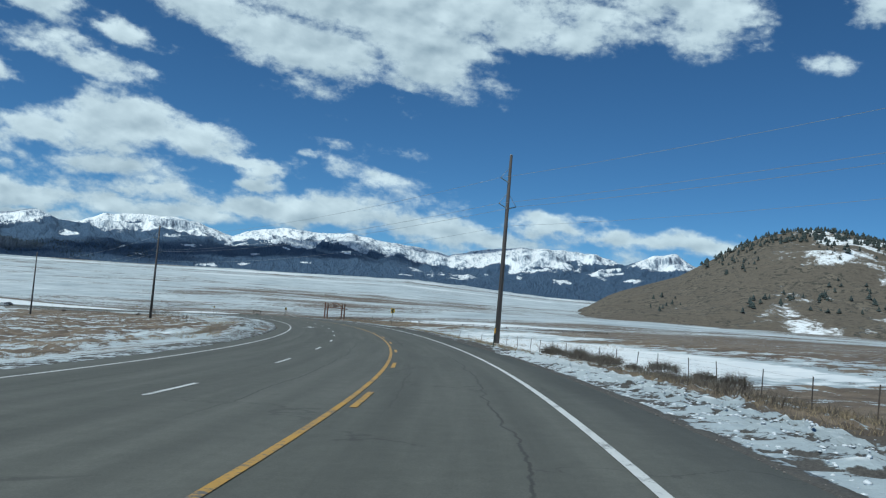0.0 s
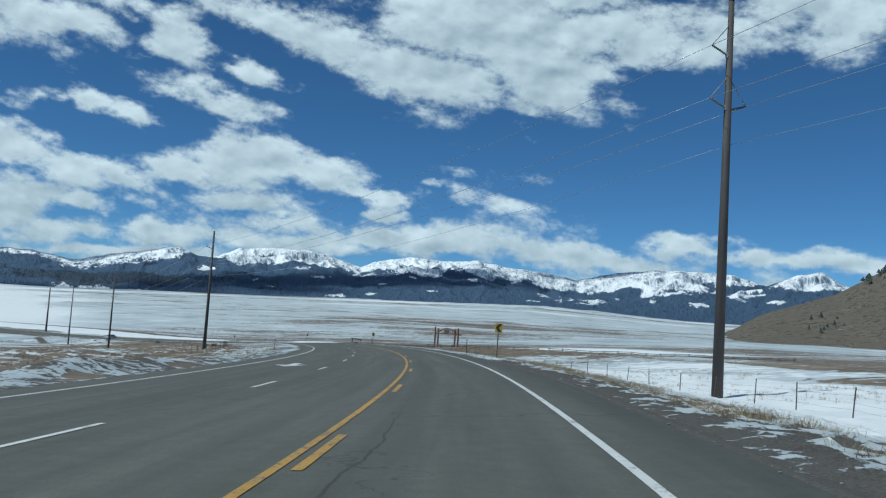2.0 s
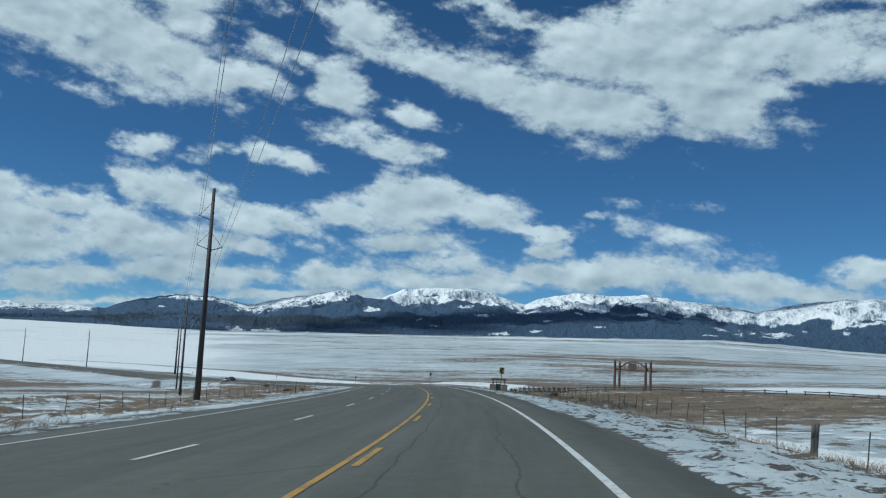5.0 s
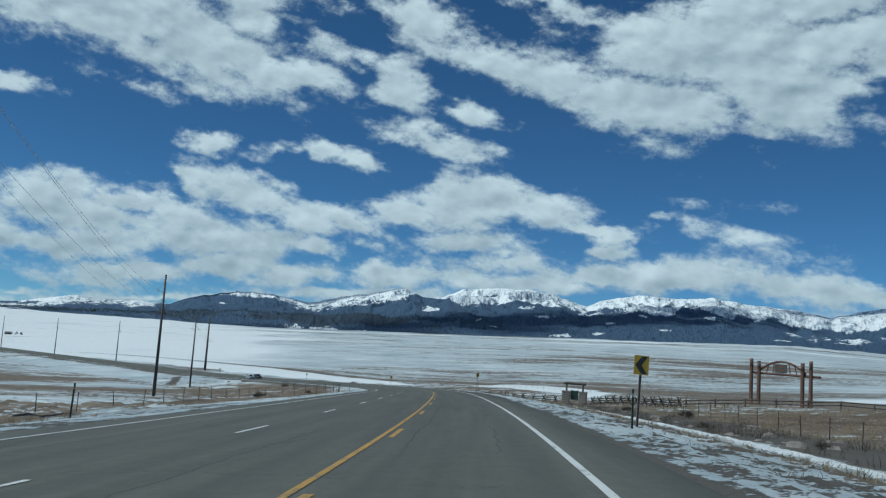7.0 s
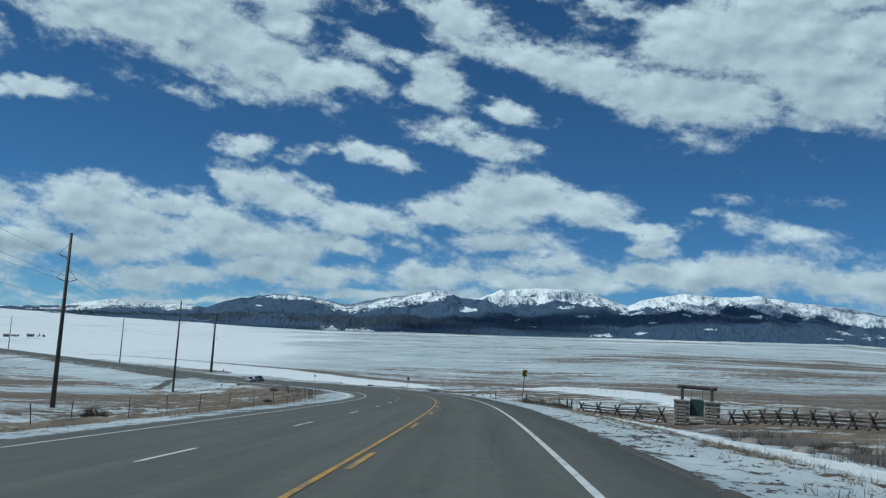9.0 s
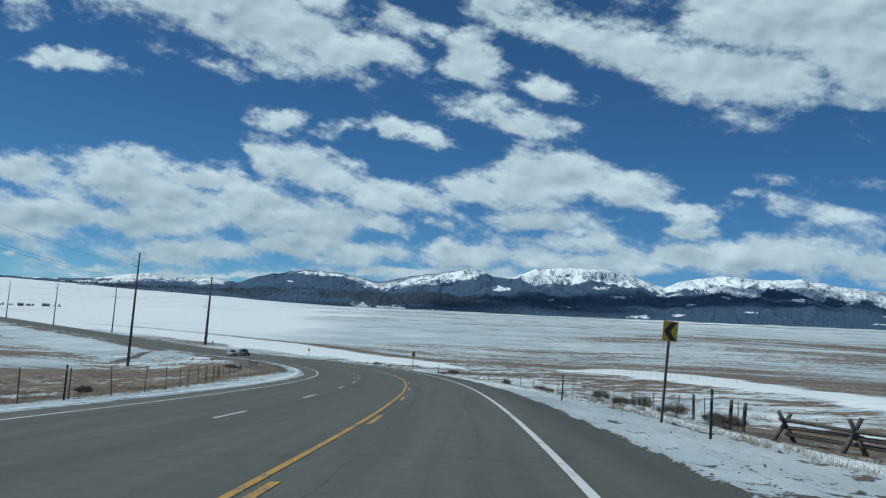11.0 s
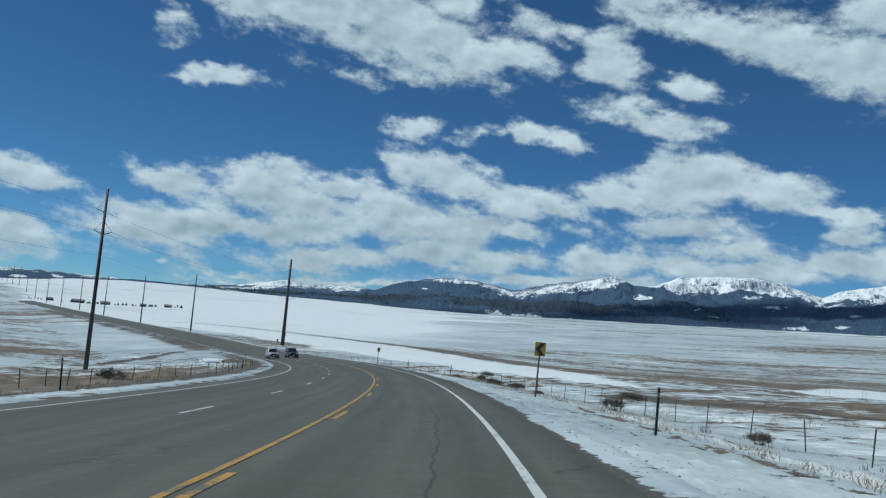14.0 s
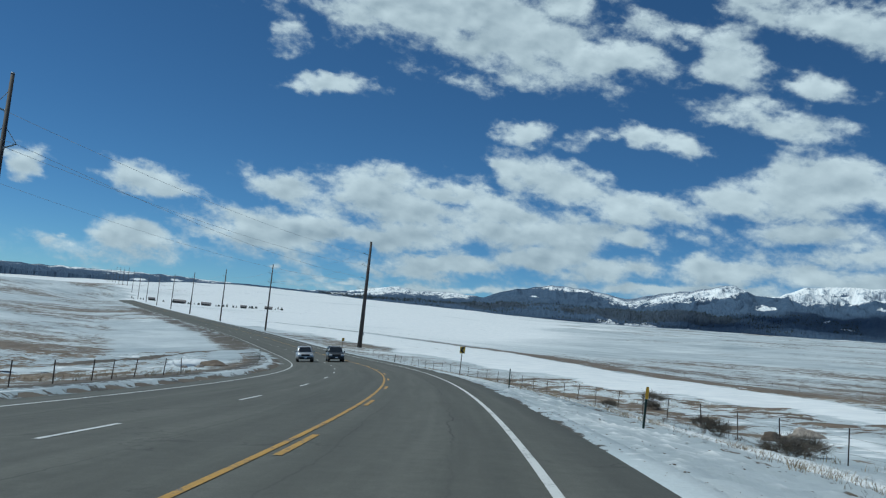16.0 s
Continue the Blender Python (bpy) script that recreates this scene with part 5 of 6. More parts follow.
def verge(name, s0, s1, u0, u1, du, label):
    ss, uu = np.arange(s0, s1, 0.24), np.arange(u0, u1 + 1e-6, du)
    VS, VU = np.meshgrid(ss, uu, indexing="ij")
    p = road_at(VS, VU)
    z = ground_z(p[..., 0], p[..., 1], VS.ravel(), VU.ravel()).reshape(VS.shape)
    side = 1 if u1 > 0 and u0 > 0 else -1
    brim = 3.5 + np.interp(VS, [0, 60, 100, 130, 180, 230, 270, 310, 350, 400, 440, 480, 560], [1.5, 1.5, 1.2, 1.1, 1.15, 1.3, 1.55, 1.55, 1.4, 1.05, 1.1, 1.2, 1.2])
    d = VU - np.minimum(brim, EDGE_R) if side > 0 else EDGE_L - VU
    edge = np.interp(VS, RS, R_Z) + np.interp(VS, RS, R_BANK) * np.where(side > 0, EDGE_R, EDGE_L)
    z = np.where(d < 0.7, edge - 0.05 - 0.06 * d, z)
    if side > 0:
        # snow and grit that lie over the rim of the asphalt
        z = np.where((VU < EDGE_R + 0.3) & (d >= 0), np.interp(VS, RS, R_Z) + np.interp(VS, RS, R_BANK) * np.minimum(VU, EDGE_R) + 0.012 + 0.02 * d, z)
        z = np.where(d < 0, np.interp(VS, RS, R_Z) + np.interp(VS, RS, R_BANK) * VU - 0.06, z)
    chunk = np.interp(VS, [0, 38, 55, 150, 230], [1.0, 0.9, 0.3, 0.25, 0.08]) if side > 0 else np.interp(VS, [0, 100, 150], [0.5, 0.4, 0.12])
    lump = np.empty(VS.shape)
    broad = np.empty(VS.shape)
    crack = np.empty(VS.shape)
    for i in range(VS.shape[0]):
        for j in range(VS.shape[1]):
            v = Vector((p[i, j, 0], p[i, j, 1], 0))
            lump[i, j] = noise.fractal(v * 3.9, 0.75, 2.0, 4)
            broad[i, j] = noise.noise(v * 0.16)
            crack[i, j] = noise.fractal(Vector((VS[i, j] * 0.6, VU[i, j] * 2.6, 4.0)), 0.6, 2.1, 4)
    ramp = smooth01(d, 0.35 + 0.35 * broad, 1.5 + 0.6 * broad)
    fade = 1 - smooth01(d, abs(u1 - u0) - 3.0, abs(u1 - u0) - 0.6)
    z = z + np.where(d < 0, 0, 1) * ramp * fade * ((0.10 if side > 0 else 0.04) + (0.05 + 0.12 * chunk) * np.clip(lump + 0.25, 0, 1.2) * (1 if side > 0 else 0.35) + (0.05 if side > 0 else 0.02) * lump) - 0.10 * (1 - fade)
    z[:, 0 if side > 0 else -1] -= 0.35
    share = np.interp(VS, [0, 40, 85, 120, 160, 230, 300, 420, 560], [0.58, 0.44, 0.36, 0.48, 0.60, 0.72, 0.84, 0.86, 0.85]) if side > 0 else np.interp(VS, [0, 60, 140, 200, 280, 400, 480, 500, 560], [0.54, 0.52, 0.52, 0.60, 0.60, 0.56, 0.46, 0.4, 0.4])
    if side > 0:
        late = smooth01(VS, 92, 112)
        berm = np.exp(-((d - 4.1 - 0.4 * broad) / 0.45) ** 2) * (0.6 + 0.5 * crack)
        heap = 1 - smooth01(VS, 38, 48)
        first = 0.52 - 0.38 * smooth01(d + 0.6 * broad, 3.0, 3.8)
        second = np.interp(d + 0.5 * broad, [0, 0.7, 1.5, 3.6, 4.6], [0.05, 0.14, 0.34, 0.38, 0.74]) + 0.30 * np.clip(crack, -0.6, 0.9)
        early = first * heap + second * (1 - heap) + 0.5 * np.clip(lump, -0.7, 0.7)
        shoulder = 0.60 + 0.08 * broad + 0.16 * np.clip(lump, -0.8, 0.8) + 0.13 * smooth01(VS, 270, 360) - 0.20 * np.clip(crack, 0, 1) * (1 - 0.6 * smooth01(VS, 270, 360))
        share = early * (1 - late) + shoulder * late - 0.34 * berm * late
        ditch = 3.4 * blot(VS, 205, 306, 8)
        share = np.maximum(share, 0.95 * late * smooth01(d, 4.7, 5.4) * (1 - smooth01(d, 6.6 + ditch + broad, 8.0 + ditch + broad)))
        soil = smooth01(VU, 14.0 + broad, 14.8 + broad) * smooth01(VS, 208, 225) * (1 - smooth01(VS, 292, 306))
        share = share * (1 - soil) + soil * (0.08 + 0.3 * np.clip(lump, 0, 1))
    else:
        late_in = smooth01(VS, 300, 340)
        share = share + (0.1 + 0.3 * chunk) * np.clip(lump, -0.8, 0.8) + 0.12 * broad
        ridge = np.exp(-((d - 1.0 - 0.25 * broad) / 0.26) ** 2) * (VS > 90)
        share = share - 0.08 * (1 - late_in) + (0.02 + 0.16 * ridge) * late_in + 0.15 * ridge
        bank = smooth01(d, 1.9, 2.5) * smooth01(VS, 395, 410) * (1 - smooth01(VS, 548, 556))
        share = share * (1 - bank) + bank * (0.24 + 0.2 * broad)
    grit = np.maximum(1 - smooth01(d, 2.4, 4.6), 0.7 * (soil if side > 0 else 0 * d))
    share = share * smooth01(d, -0.1 + 0.15 * broad, 0.28 + 0.3 * broad)
    P = np.stack([p[..., 0], p[..., 1], z], -1)
    VERGE[name] = (s0, u0, du, P)
    ob = new(name, grid_mesh(name, P, M_GROUND, flip=True, snow=np.clip(share, 0, 1), far=np.zeros(VS.shape), grit=grit))
    return tagged(ob, label, "roadside", kind="structure")


verge("verge_outer", -6, 580, 4.4, 15.2, 0.2, "ploughed crusty snow, gravel and dry grass verge")
verge("verge_inner", -6, 580, -14.4, -8.2, 0.26, "thin snow and gravel verge below the road")


def clods(name, count, s_range, u_range, size, material, label, seed, squash=0.6, gather=0.0):
    """Small uneven lumps strewn over the outer verge, in one mesh."""
    rng = np.random.RandomState(seed)
    s0, u0, du, P = VERGE["verge_outer"]
    g = (1 + 5 ** 0.5) / 2
    ball = np.array([(-1, g, 0), (1, g, 0), (-1, -g, 0), (1, -g, 0), (0, -1, g), (0, 1, g), (0, -1, -g), (0, 1, -g), (g, 0, -1), (g, 0, 1), (-g, 0, -1), (-g, 0, 1)]) / 1.9
    tri = np.array([(0, 11, 5), (0, 5, 1), (0, 1, 7), (0, 7, 10), (0, 10, 11), (1, 5, 9), (5, 11, 4), (11, 10, 2), (10, 7, 6), (7, 1, 8),
                    (3, 9, 4), (3, 4, 2), (3, 2, 6), (3, 6, 8), (3, 8, 9), (4, 9, 5), (2, 4, 11), (6, 2, 10), (8, 6, 7), (9, 8, 1)])
    ss = rng.uniform(*s_range, count)
    uu = u_range[0] + (u_range[1] - u_range[0]) * rng.random_sample(count) ** (1 + gather)
    i = np.clip(((ss - s0) / 0.24).round().astype(int), 0, P.shape[0] - 1)
    j = np.clip(((uu - u0) / du).round().astype(int), 0, P.shape[1] - 1)
    at = P[i, j] + np.c_[rng.uniform(-0.1, 0.1, (count, 2)), np.zeros(count)]
    r = rng.uniform(size[0] ** 0.5, size[1] ** 0.5, count) ** 2
    lump = ball[None] * rng.uniform(0.65, 1.3, (count, 12, 1)) * (r[:, None] * rng.uniform(0.7, 1.3, (count, 3)) * np.array([1, 1, squash]))[:, None]
    v = (at[:, None] + lump).reshape(-1, 3)
    f = (tri[None] + 12 * np.arange(count)[:, None, None]).reshape(-1, 3)
    return tagged(new(name, mesh_of(name, v, f, material, True)), label, "debris", kind="stuff")


clods("snow_clods", 2600, (-4, 46), (5.3, 8.2), (0.01, 0.055), M_SNOW, "crumbled lumps of ploughed snow beside the asphalt", 3, 0.5)
clods("gravel_stones", 4200, (-4, 560), (4.9, 6.4), (0.005, 0.022), M_ROCK, "loose gravel stones along the asphalt edge", 7, 0.6, 1.0)
clods("earth_clods", 3600, (95, 560), (5.2, 8.6), (0.008, 0.04), M_EARTH, "dark clods of earth on the crusted verge snow", 9, 0.25)


# ---- dry grass and brush ----
def tufts(name, places, label, tall=(0.18, 0.5), blades=7, material=None):
    """Many tufts of bent blades in one mesh."""
    rng = np.random.RandomState(len(places))
    n = len(places) * blades
    base = np.repeat(np.asarray(places), blades, 0) + np.c_[rng.normal(0, 0.09, (n, 2)), np.full(n, -0.03)]
    a, h = rng.uniform(0, 2 * np.pi, n), rng.uniform(*tall, n)
    lean = rng.normal(0, 0.42, (n, 2)) * h[:, None]
    side = np.stack([np.cos(a), np.sin(a), 0 * a], -1) * rng.uniform(0.005, 0.012, n)[:, None]
    mid = base + np.c_[lean * 0.35, h * 0.6]
    tip = base + np.c_[lean, h]
    v = np.stack([base - side, base + side, mid + side * 0.6, tip, mid - side * 0.6], 1).reshape(-1, 3)
    i = np.arange(n) * 5
    faces = np.concatenate([np.stack([i, i + 1, i + 2], -1), np.stack([i, i + 2, i + 4], -1), np.stack([i + 4, i + 2, i + 3], -1)])
    return tagged(new(name, mesh_of(name, v, faces, material or M_STRAW)), label, "grass", kind="stuff")


def scatter(n, s_range, u_range, seed, clump=0.12, gate=0.05):
    """Places beside the road, gathered into clumps."""
    rng = random.Random(seed)
    out = []
    while len(out) < n:
        s, u = rng.uniform(*s_range), rng.uniform(*u_range)
        p = road_at(s, u)
        if noise.noise(Vector((p[0] * clump, p[1] * clump, seed))) > gate:
            out.append((s, u, p[0], p[1]))
    a = np.array(out)
    z = ground_z(a[:, 2], a[:, 3], a[:, 0], a[:, 1])
    return np.stack([a[:, 2], a[:, 3], z], -1)


tufts("dry_grass", np.concatenate([scatter(2600, (0, 46), (8.3, 17), 3, 0.15, -0.25), scatter(1500, (44, 112), (6.6, 8.6), 4, 0.3, -0.2), scatter(1100, (100, 300), (8.3, 9.5), 5, 0.3, -0.15), scatter(1800, (290, 560), (9.2, 10.8), 6, 0.3, -0.1), scatter(2000, (205, 305), (21, 42), 8, 0.1, -0.2)]),
      "pale dry grass tufts poking through roadside snow", (0.12, 0.42), 10)
tufts("dry_grass", np.concatenate([scatter(1500, (90, 205), (15, 45), 13, 0.06, 0.0), scatter(1300, (205, 300), (21.5, 45), 14, 0.06, -0.1), scatter(1600, (300, 560), (15, 30), 15, 0.1, 0.1), scatter(2200, (120, 520), (-30, -11), 17, 0.08, 0.05), scatter(900, (0, 110), (-30, -12), 19, 0.08, 0.1)]),
      "pale dry grass tufts along the fences", (0.12, 0.38), 8)
tufts("dark_brush", np.concatenate([scatter(1100, (0, 48), (9, 15), 23, 0.2, -0.1), scatter(600, (205, 300), (15.5, 21), 25, 0.2, 0.0)]), "low dark brush stalks along the fence", (0.25, 0.75), 9, M_SAGE)
tufts("dark_brush", np.concatenate([scatter(1300, (95, 300), (8.0, 9.6), 31, 0.35, -0.1), scatter(300, (95, 300), (6.4, 8.4), 37, 0.35, 0.1), scatter(1500, (300, 560), (8.9, 11.6), 33, 0.3, -0.05), scatter(500, (300, 560), (12, 17), 35, 0.25, 0.15)]),
      "short grey-brown weed stalks standing in verge snow", (0.10, 0.34), 9, M_SAGE)


def sage_mesh(seed, wide, tall):
    """A bush of many thin forking twigs with small ragged tips."""
    rng = random.Random(seed)
    verts, faces = [], []

    def twig(a, b, w):
        d = (b - a).normalized()
        s = d.orthogonal().normalized() * w
        t = d.cross(s).normalized() * w
        i = len(verts)
        verts.extend([a + s, a - 0.5 * s + t, a - 0.5 * s - t, b])
        faces.extend([(i, i + 1, i + 3), (i + 1, i + 2, i + 3), (i + 2, i, i + 3)])

    for _ in range(56):
        a, r = rng.uniform(0, 6.283), math.sqrt(rng.uniform(0.02, 1))
        top = Vector((math.cos(a) * r * wide / 2, math.sin(a) * r * wide / 2, tall * rng.uniform(0.55, 1.0) * (1 - 0.35 * r * r)))
        root = Vector((math.cos(a) * 0.12 * wide * r, math.sin(a) * 0.12 * wide * r, -0.05))
        mid = root.lerp(top, 0.55) + Vector((rng.uniform(-1, 1), rng.uniform(-1, 1), rng.uniform(-0.5, 0.5))) * 0.06 * wide
        twig(root, mid, 0.010)
        for _ in range(20):
            e = top + Vector((rng.gauss(0, 1), rng.gauss(0, 1), rng.gauss(0, 0.7))) * 0.13 * wide
            e.z = max(e.z, 0.04)
            twig(mid.lerp(top, rng.uniform(0, 0.7)), e, 0.006)
    return mesh_of("sagebrush", verts, faces, M_SAGE)


SAGE = [sage_mesh(1, 1.5, 0.95), sage_mesh(2, 1.1, 0.65), sage_mesh(3, 1.9, 0.8)]


def sagebrush(s, u, k, size=1.0):
    ob = tagged(new("sagebrush", SAGE[k]), "bare grey-brown sagebrush bush in snow", "bush", "sagebrush along the fence")
    return stand(ob, place_on(s, u), s * 1.7, (0, 0), size)


for s, u, k, size in ((439.9, 15.6, 0, 1.05), (339.6, 15.0, 2, 1.0), (341.0, 14.8, 1, 1.1), (58.0, 11.8, 2, 1.2), (54.0, 12.4, 0, 1.1), (50.5, 11.6, 2, 1.1), (47.0, 12.2, 1, 1.3), (52.0, 13.6, 2, 1.2), (61.5, 12.8, 1, 1.2), (56.0, 10.9, 1, 0.9), (371.2, 17.0, 0, 1.1), (357.0, 14.5, 1, 1.2), (354.8, 15.2, 0, 1.1), (348.8, 15.4, 2, 1.1),
                      (44.0, 16.5, 1, 1.2), (52.0, 17.2, 2, 1.2), (38.0, 15.6, 0, 1.1), (47.5, 13.8, 1, 1.0), (418.0, 15.5, 1, 0.9), (451.0, 13.0, 1, 0.7), (466.8, 12.7, 2, 0.9),
                      (474.0, 16.5, 2, 1.1), (479.0, 15.0, 0, 0.9), (486.0, 17.0, 1, 1.2), (497.0, 15.0, 1, 1.0), (398.0, 14.5, 0, 0.9), (392.0, 17.0, 2, 0.9), (381.0, 15.0, 1, 0.8), (286.0, 19.0, 2, 0.7),
                      (279.0, 20.0, 1, 1.0), (262.0, 21.0, 0, 0.9), (247.0, 18.0, 2, 0.7), (228.0, 17.5, 1, 0.7), (150.0, 15.0, 2, 0.8), (141.0, 17.0, 0, 0.8), (298.0, -21.0, 0, 1.2), 
                      (352.0, -19.0, 1, 1.0), (446.0, -18.0, 2, 1.2), (455.0, 22.0, 2, 1.3), (503.0, 20.0, 1, 1.2), (513.0, 24.0, 2, 1.2)):
    sagebrush(s, u, k, size)


# ---- earth and rock heaps ----
def mound(name, s, u, wide, deep, tall, material, seed, label, category):
    bm = bmesh.new()
    bmesh.ops.create_icosphere(bm, subdivisions=4, radius=1.0)
    for v in bm.verts:
        n = noise.fractal(v.co * 1.6 + Vector((seed * 5.0, 0, 0)), 1.0, 2.0, 4)
        v.co *= 1 + 0.32 * n
        v.co = Vector((v.co.x * wide / 2, v.co.y * deep / 2, v.co.z * tall))
    for f in bm.faces:
        f.smooth = True
    me = bpy.data.meshes.new(name)
    bm.to_mesh(me)
    bm.free()
    me.materials.append(material)
    ob = tagged(new(name, me), label, category)
    return stand(ob, place_on(s, u, 0.1), heading(s) + seed)


mound("dirt_mound", 530, -17.5, 4, 2.5, 0.6, M_EARTH, 1, "heap of dark earth dusted with snow", "mound")
mound("dirt_mound", 522, -14.0, 4.5, 2.2, 0.55, M_EARTH, 2, "low heap of brown earth beside a culvert", "mound")
mound("snow_bank", 526, -15.5, 6, 3.0, 0.6, M_SNOW, 3, "rounded bank of old ploughed snow", "snow bank")
mound("snow_bank", 534, -16.5, 6, 3, 0.6, M_SNOW, 5, "rounded bank of old snow by the bend", "snow bank")
mound("boulder", 484, 21.5, 1.7, 1.1, 0.55, M_STONE, 6, "pale buff boulder half sunk in snow", "rock")
mound("boulder", 482.5, 19.2, 1.8, 1.2, 0.5, M_EARTH, 7, "low brown lump of frozen earth beside the fence", "rock")
rocks = [rock_mesh("rock", 0.35, M_ROCK, k) for k in range(4)]
rng = random.Random(4)
for k in range(60):
    if k < 46:
        s, u = rng.uniform(215, 292), rng.uniform(16, 21)
    else:
        s, u = rng.uniform(514, 538), rng.uniform(-18, -12.5)
    ob = tagged(new("rock", rocks[k % 4]), "grey-brown field rock half sunk in snow", "rock", "rocks below the verge")
    stand(ob, place_on(s, u, 0.05), rng.uniform(0, 6), (0, 0), rng.uniform(0.45, 1.5))


# ---- trees far off ----
def conifers(name, places, tall, label, tiers=4, sides=6, girth=(0.17, 0.27)):
    """Far conifers, each a ragged stack of drooping skirts on a thin trunk, in one mesh."""
    rng = random.Random(len(places))
    verts, faces = [], []
    for x, y, z in places:
        h = rng.uniform(*tall)
        w = h * rng.uniform(*girth)
        i = len(verts)
        for k in range(3):
            a = k * 2.094
            verts.append((x + 0.03 * h * math.cos(a), y + 0.03 * h * math.sin(a), z - 1.0))
        verts.append((x, y, z + 0.4 * h))
        faces.extend([(i, i + 1, i + 3), (i + 1, i + 2, i + 3), (i + 2, i, i + 3)])
        for t in range(tiers):
            lo, hi = 0.12 + 0.8 * t / tiers, 0.12 + 0.8 * (t + 1.5) / tiers
            r = w * (1 - 0.85 * t / tiers)
            i = len(verts)
            for k in range(sides):
                a = 6.283 * k / sides + t
                q = r * rng.uniform(0.6, 1.25)
                verts.append((x + q * math.cos(a), y + q * math.sin(a), z + h * (lo + rng.uniform(-0.05, 0.04))))
            verts.append((x + rng.uniform(-0.02, 0.02) * h, y, z + h * min(hi, 1.0)))
            faces.extend([(i + k, i + (k + 1) % sides, i + sides) for k in range(sides)])
    return tagged(new(name, mesh_of(name, verts, faces, M_NEEDLES)), label, "trees", kind="stuff")


def on_sheet(px, py, pz, count, seed, keep):
    """Random places on a sheet of ground."""
    rng = random.Random(seed)
    out = []
    tries = 0
    while len(out) < count and tries < count * 60:
        tries += 1
        i, j = rng.randrange(px.shape[0] - 1), rng.randrange(px.shape[1] - 1)
        if keep(i, j, rng):
            a, b = rng.random(), rng.random()
            q = [(1 - a) * (1 - b) * g[i, j] + a * (1 - b) * g[i + 1, j] + (1 - a) * b * g[i, j + 1] + a * b * g[i + 1, j + 1] for g in (px, py, pz)]
            out.append(q)
    return out


ridge_trees = on_sheet(hx, hy, hz, 2300, 5, lambda i, j, r: -60 < HB[i, j] < -17 and 1185 < HR[i, j] < 1275 and r.random() < np.interp(-HB[i, j], [17, 20, 23, 30], [0.15, 0.35, 0.7, 1.0]))
slope_trees = on_sheet(hx, hy, hz, 650, 6, lambda i, j, r: -60 < HB[i, j] < -14 and 850 < HR[i, j] < 1200 and noise.noise(Vector((hx[i, j] / 90, hy[i, j] / 90, 1))) > np.interp(-HB[i, j], [14, 24, 30], [0.28, 0.05, -0.2]))
conifers("hill_trees", ridge_trees + slope_trees, (3.0, 7.5), "dark conifers scattered over the dry hill", 3, 7, (0.34, 0.6))
wood = on_sheet(mx, my, mz, 3200, 7, lambda i, j, r: 19 < MB[i, j] < 52 and 2800 < MR[i, j] < 3350 and noise.noise(Vector((mx[i, j] / 160, my[i, j] / 160, 3))) > 0.02 - 0.3 * (MR[i, j] > 3000))
conifers("far_woods", wood, (3.5, 8), "dark conifer woods at the foot of the mountains", 3, 5)


# ---- the far farm ----
M_SIDING = simple("grey_brown_siding", (0.10, 0.085, 0.075), (0.18, 0.155, 0.14), 2.0, 0.85)
M_ROOF = simple("dull_metal_roof", (0.13, 0.12, 0.12), (0.22, 0.21, 0.21), 2.0, 0.6)
M_PANE = simple("dark_window_pane", (0.02, 0.025, 0.03), (0.04, 0.045, 0.05), 3.0, 0.1, 0.0, 0)


def farm_house(x, y, long, wide, tall, turn, label):
    top = thing("farm_building", label, "building", "far farm buildings")
    bm = bmesh.new()
    box(bm, (0, 0, tall / 2 - 0.3), (long, wide, tall + 0.6), 0.05)
    for sg in (-1, 1):
        q = [bm.verts.new((sg * long / 2, y2, z2)) for y2, z2 in ((-wide / 2, tall), (wide / 2, tall), (0, tall + wide * 0.33))]
        bm.faces.new(q)
    wall = part("wall", bm, M_SIDING, top)
    bm = bmesh.new()
    for sg in (-1, 1):
        m = Matrix.Rotation(sg * math.atan(0.66), 4, "X")
        box(bm, (0, -sg * wide * 0.27, tall + wide * 0.17), (long + 0.8, wide * 0.66, 0.18), 0.0, m)
    part("roof", bm, M_ROOF, top, "dull metal roof")
    for k in range(3):
        bm = bmesh.new()
        box(bm, ((k - 1) * long * 0.28, -wide / 2 - 0.02, tall * 0.5), (1.3, 0.08, 1.2), 0.01)
        part("window", bm, M_PANE, wall)
    bm = bmesh.new()
    box(bm, (long * 0.4, -wide / 2 - 0.02, 1.1), (1.4, 0.1, 2.2), 0.01)
    part("door", bm, M_ROOF, wall)
    return stand(top, (x, y, ground_at(x, y)), turn)


FARM = (-930.0, 868.0)
for dx, dy, l, w, h, a in ((0, 0, 14, 7, 2.6, 0.9), (22, 30, 9, 6, 2.4, 0.9), (-14, -22, 18, 7, 2.8, 0.8), (34, 52, 11, 6, 2.4, 0.7), (-30, -44, 9, 6, 2.4, 1.2)):
    farm_house(FARM[0] + dx, FARM[1] + dy, l * 0.65, w * 0.65, h * 0.75, a, "long low brown farm building in far snow")
grove = [(FARM[0] + 42 * a + b, FARM[1] + 66 * a - b, ground_at(FARM[0] + 42 * a + b, FARM[1] + 66 * a - b)) for a, b in ((rng.uniform(-1, 1), rng.uniform(-6, 6)) for _ in range(48))]
conifers("farm_trees", grove, (1.6, 3.6), "dark trees round the far farm", 3, 6, (0.35, 0.6))


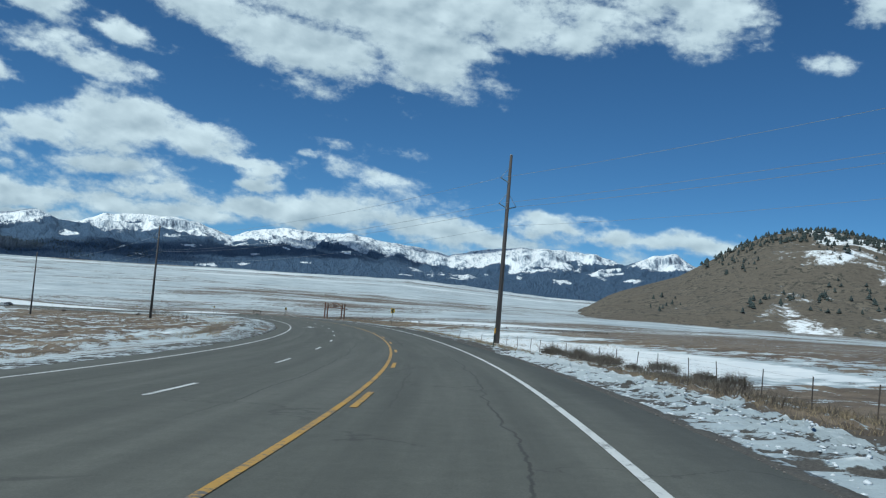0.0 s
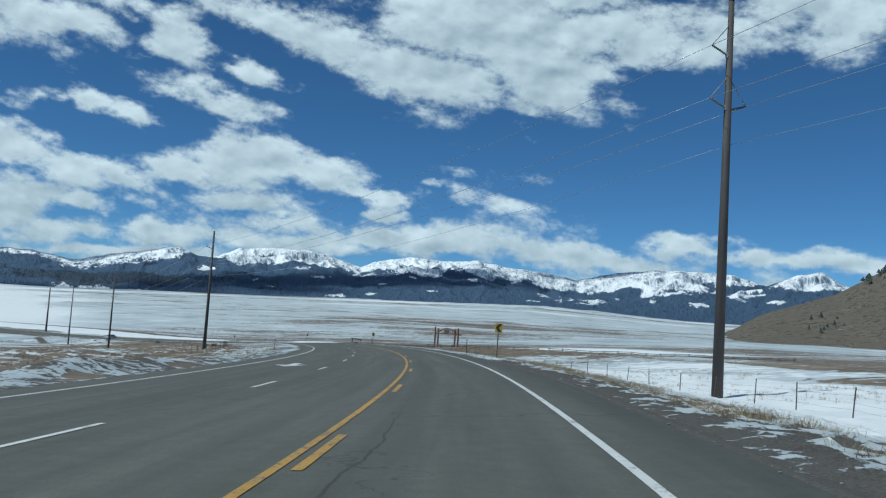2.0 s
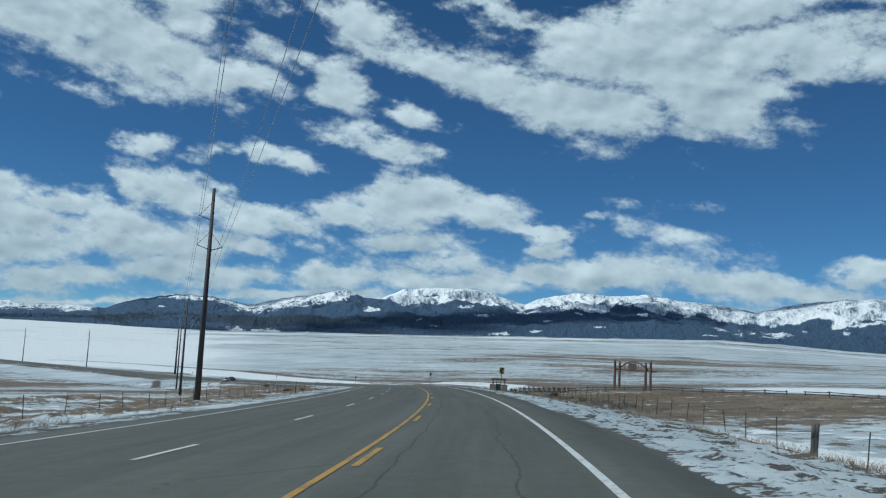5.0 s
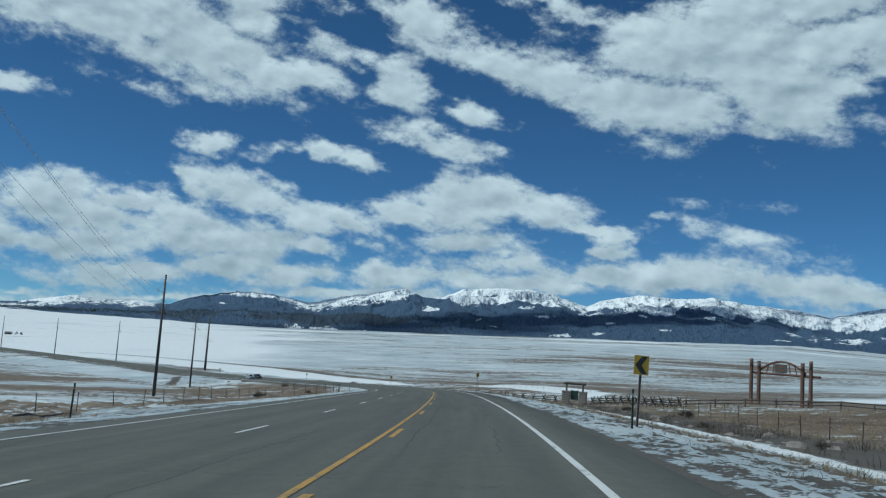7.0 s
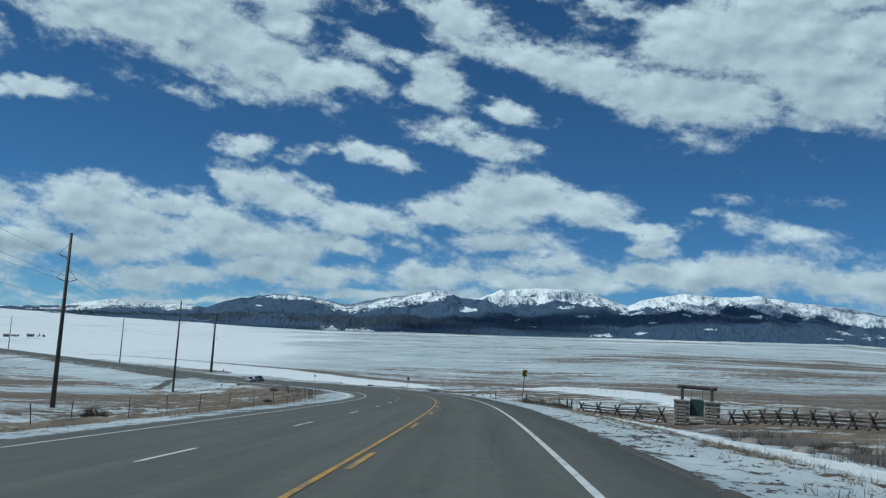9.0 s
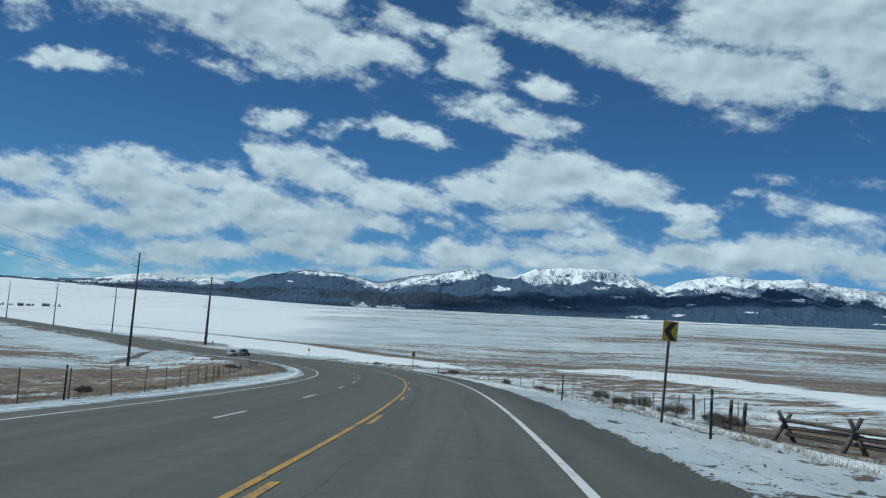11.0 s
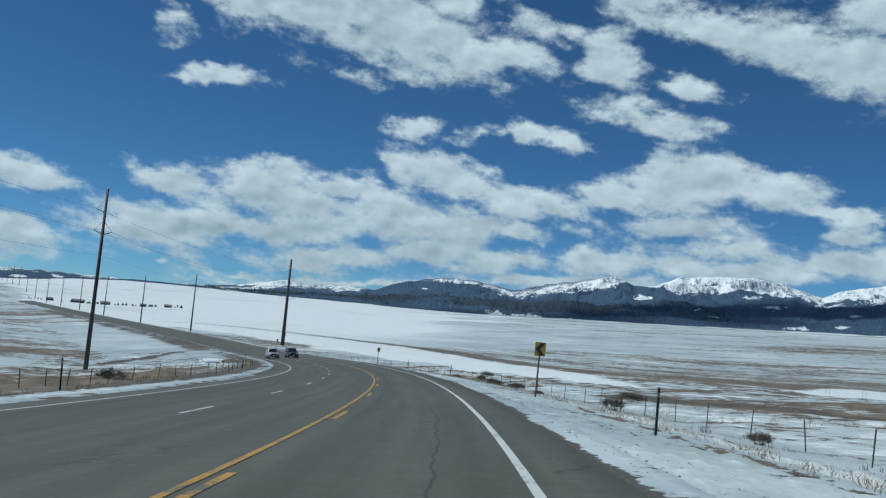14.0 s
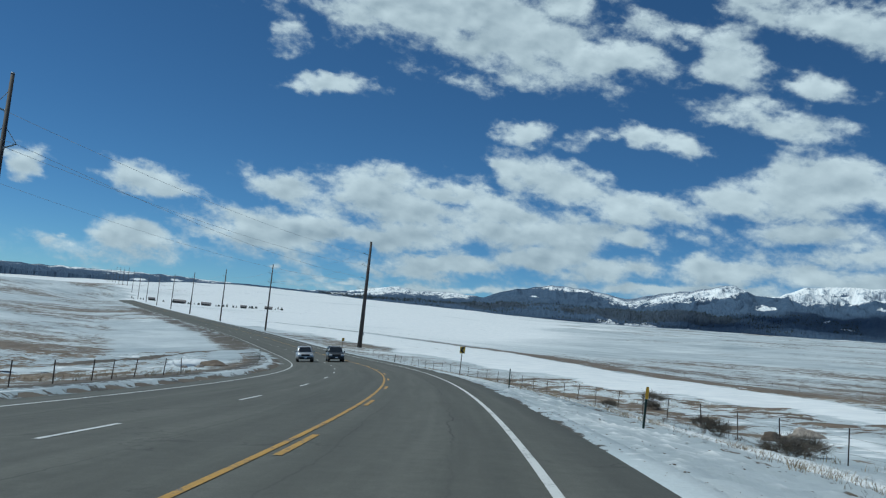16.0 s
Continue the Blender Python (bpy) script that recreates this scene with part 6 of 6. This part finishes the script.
# ---- the oncoming cars, at rest ----
M_SILVER = simple("silver_car_paint", (0.42, 0.43, 0.44), (0.50, 0.51, 0.52), 1.0, 0.3, 0.5, 0)
M_DARKCAR = simple("dark_grey_car_paint", (0.055, 0.062, 0.07), (0.085, 0.092, 0.10), 1.0, 0.28, 0.4, 0)
M_GLASS = simple("tinted_car_glass", (0.02, 0.024, 0.028), (0.03, 0.034, 0.038), 2.0, 0.06, 0.0, 0)
M_TYRE = simple("tyre_rubber", (0.018, 0.018, 0.018), (0.03, 0.03, 0.03), 14.0, 0.9)
M_LAMP = simple("headlamp_lens", (0.75, 0.77, 0.8), (0.85, 0.86, 0.88), 3.0, 0.12, 0.0, 0)
M_PLASTIC = simple("black_plastic_trim", (0.02, 0.02, 0.021), (0.04, 0.04, 0.041), 8.0, 0.6)


def loft(bm, sections):
    """Closed skin over rows of places."""
    rows = [[bm.verts.new(p) for p in sec] for sec in sections]
    n = len(rows[0])
    for a, b in zip(rows, rows[1:]):
        for k in range(n):
            f = bm.faces.new((a[k], a[(k + 1) % n], b[(k + 1) % n], b[k]))
            f.smooth = True
    bm.faces.new(rows[0][::-1])
    bm.faces.new(rows[-1])


def ring(y, half, low, high, crown, soft=0.12):
    """A rounded cross-section at y, wider at the bottom."""
    pts = []
    for x, z in ((-half + soft, low), (half - soft, low), (half, low + soft), (half * 1.0, low + (high - low) * 0.55), (half - crown * 0.6, high - soft * 0.6), (half - crown - soft, high),
                 (-half + crown + soft, high), (-half + crown * 0.6, high - soft * 0.6), (-half, low + (high - low) * 0.55), (-half, low + soft)):
        pts.append((x, y, z))
    return pts


def car(s, u, paint, label, pickup):
    """A car that faces down the road towards the oncoming lane; its nose points along -y."""
    top = thing("car", label, "car", "oncoming cars")
    bm = bmesh.new()
    loft(bm, [ring(-2.35, 0.78, 0.42, 0.80, 0.05), ring(-2.25, 0.90, 0.35, 0.98, 0.06), ring(-1.5, 0.95, 0.32, 1.08, 0.08), ring(-0.9, 0.97, 0.32, 1.12, 0.08),
              ring(0.8, 0.97, 0.32, 1.12, 0.08), ring(2.1, 0.96, 0.34, 1.10, 0.08), ring(2.35, 0.88, 0.42, 1.02, 0.08)])
    body = part("body", bm, paint, top)
    back = 0.9 if pickup else 2.2
    bm = bmesh.new()
    loft(bm, [ring(-0.95, 0.86, 1.06, 1.14, 0.05, 0.05), ring(-0.25, 0.84, 1.06, 1.74, 0.16, 0.08), ring(0.3, 0.84, 1.06, 1.82, 0.17, 0.08), ring(back - 0.25, 0.84, 1.06, 1.80, 0.17, 0.08), ring(back, 0.84, 1.06, 1.3, 0.14, 0.08)])
    cabin = part("cabin", bm, paint, top)
    bm = bmesh.new()
    q = [bm.verts.new(p) for p in ((-0.74, -0.93, 1.15), (0.74, -0.93, 1.15), (0.60, -0.33, 1.68), (-0.60, -0.33, 1.68))]
    r = [bm.verts.new((v.co.x, v.co.y - 0.02, v.co.z + 0.018)) for v in q]
    bm.faces.new(r)
    for k in range(4):
        bm.faces.new((q[k], q[(k + 1) % 4], r[(k + 1) % 4], r[k]))
    part("windscreen", bm, M_GLASS, cabin, "dark raked windscreen")
    for sg in (-1, 1):
        bm = bmesh.new()
        box(bm, (sg * 0.805, (back - 0.2) / 2, 1.42), (0.06, back - 0.35, 0.42), 0.02)
        part("side_window", bm, M_GLASS, cabin)
        bm = bmesh.new()
        box(bm, (sg * 1.06, -0.62, 1.18), (0.2, 0.12, 0.18), 0.03)
        part("mirror", bm, paint if not pickup else M_PLASTIC, body)
        bm = bmesh.new()
        box(bm, (sg * 0.68, -2.33, 0.80), (0.36, 0.10, 0.17), 0.03)
        part("headlight", bm, M_LAMP, body, "clear headlight")
        for y in (-1.45, 1.45):
            wheel = new("wheel")
            wheel.parent = top
            bm = bmesh.new()
            tube(bm, (sg * 0.72, y, 0.36), (sg * 0.95, y, 0.36), 0.36, n=18)
            part("tyre", bm, M_TYRE, wheel)
            bm = bmesh.new()
            tube(bm, (sg * 0.94, y, 0.36), (sg * 0.965, y, 0.36), 0.22, 0.18, n=12)
            part("rim", bm, M_GALV, wheel)
    bm = bmesh.new()
    box(bm, (0, -2.36, 0.78), (0.94, 0.06, 0.22), 0.02)
    part("grille", bm, M_PLASTIC, body, "black grille")
    bm = bmesh.new()
    box(bm, (0, -2.36, 0.48), (1.6, 0.12, 0.2), 0.04)
    part("bumper", bm, M_PLASTIC if not pickup else paint, body)
    bm = bmesh.new()
    box(bm, (0, -2.43, 0.52), (0.32, 0.02, 0.15), 0.004)
    part("plate_bar", bm, M_LAMP, body)
    for sg in (-1, 1):
        bm = bmesh.new()
        box(bm, (sg * 0.62, back / 2, 1.84), (0.04, back - 0.9, 0.05), 0.01)
        part("roof_rail", bm, M_PLASTIC, cabin)
    p = road_at(s, u)
    b = float(np.interp(s, RS, R_BANK))
    top.matrix_basis = pose(*p, 0, 0, math.degrees(heading(s))) @ pose(0, 0, 0, math.degrees(math.atan(along(GRADE, s))), -math.degrees(math.atan(b)), 0)
    return top


car(544.0, -5.4, M_SILVER, "silver car coming round the bend on the asphalt", False)
car(545.5, -1.75, M_DARKCAR, "dark grey car coming round the bend on the asphalt", False)
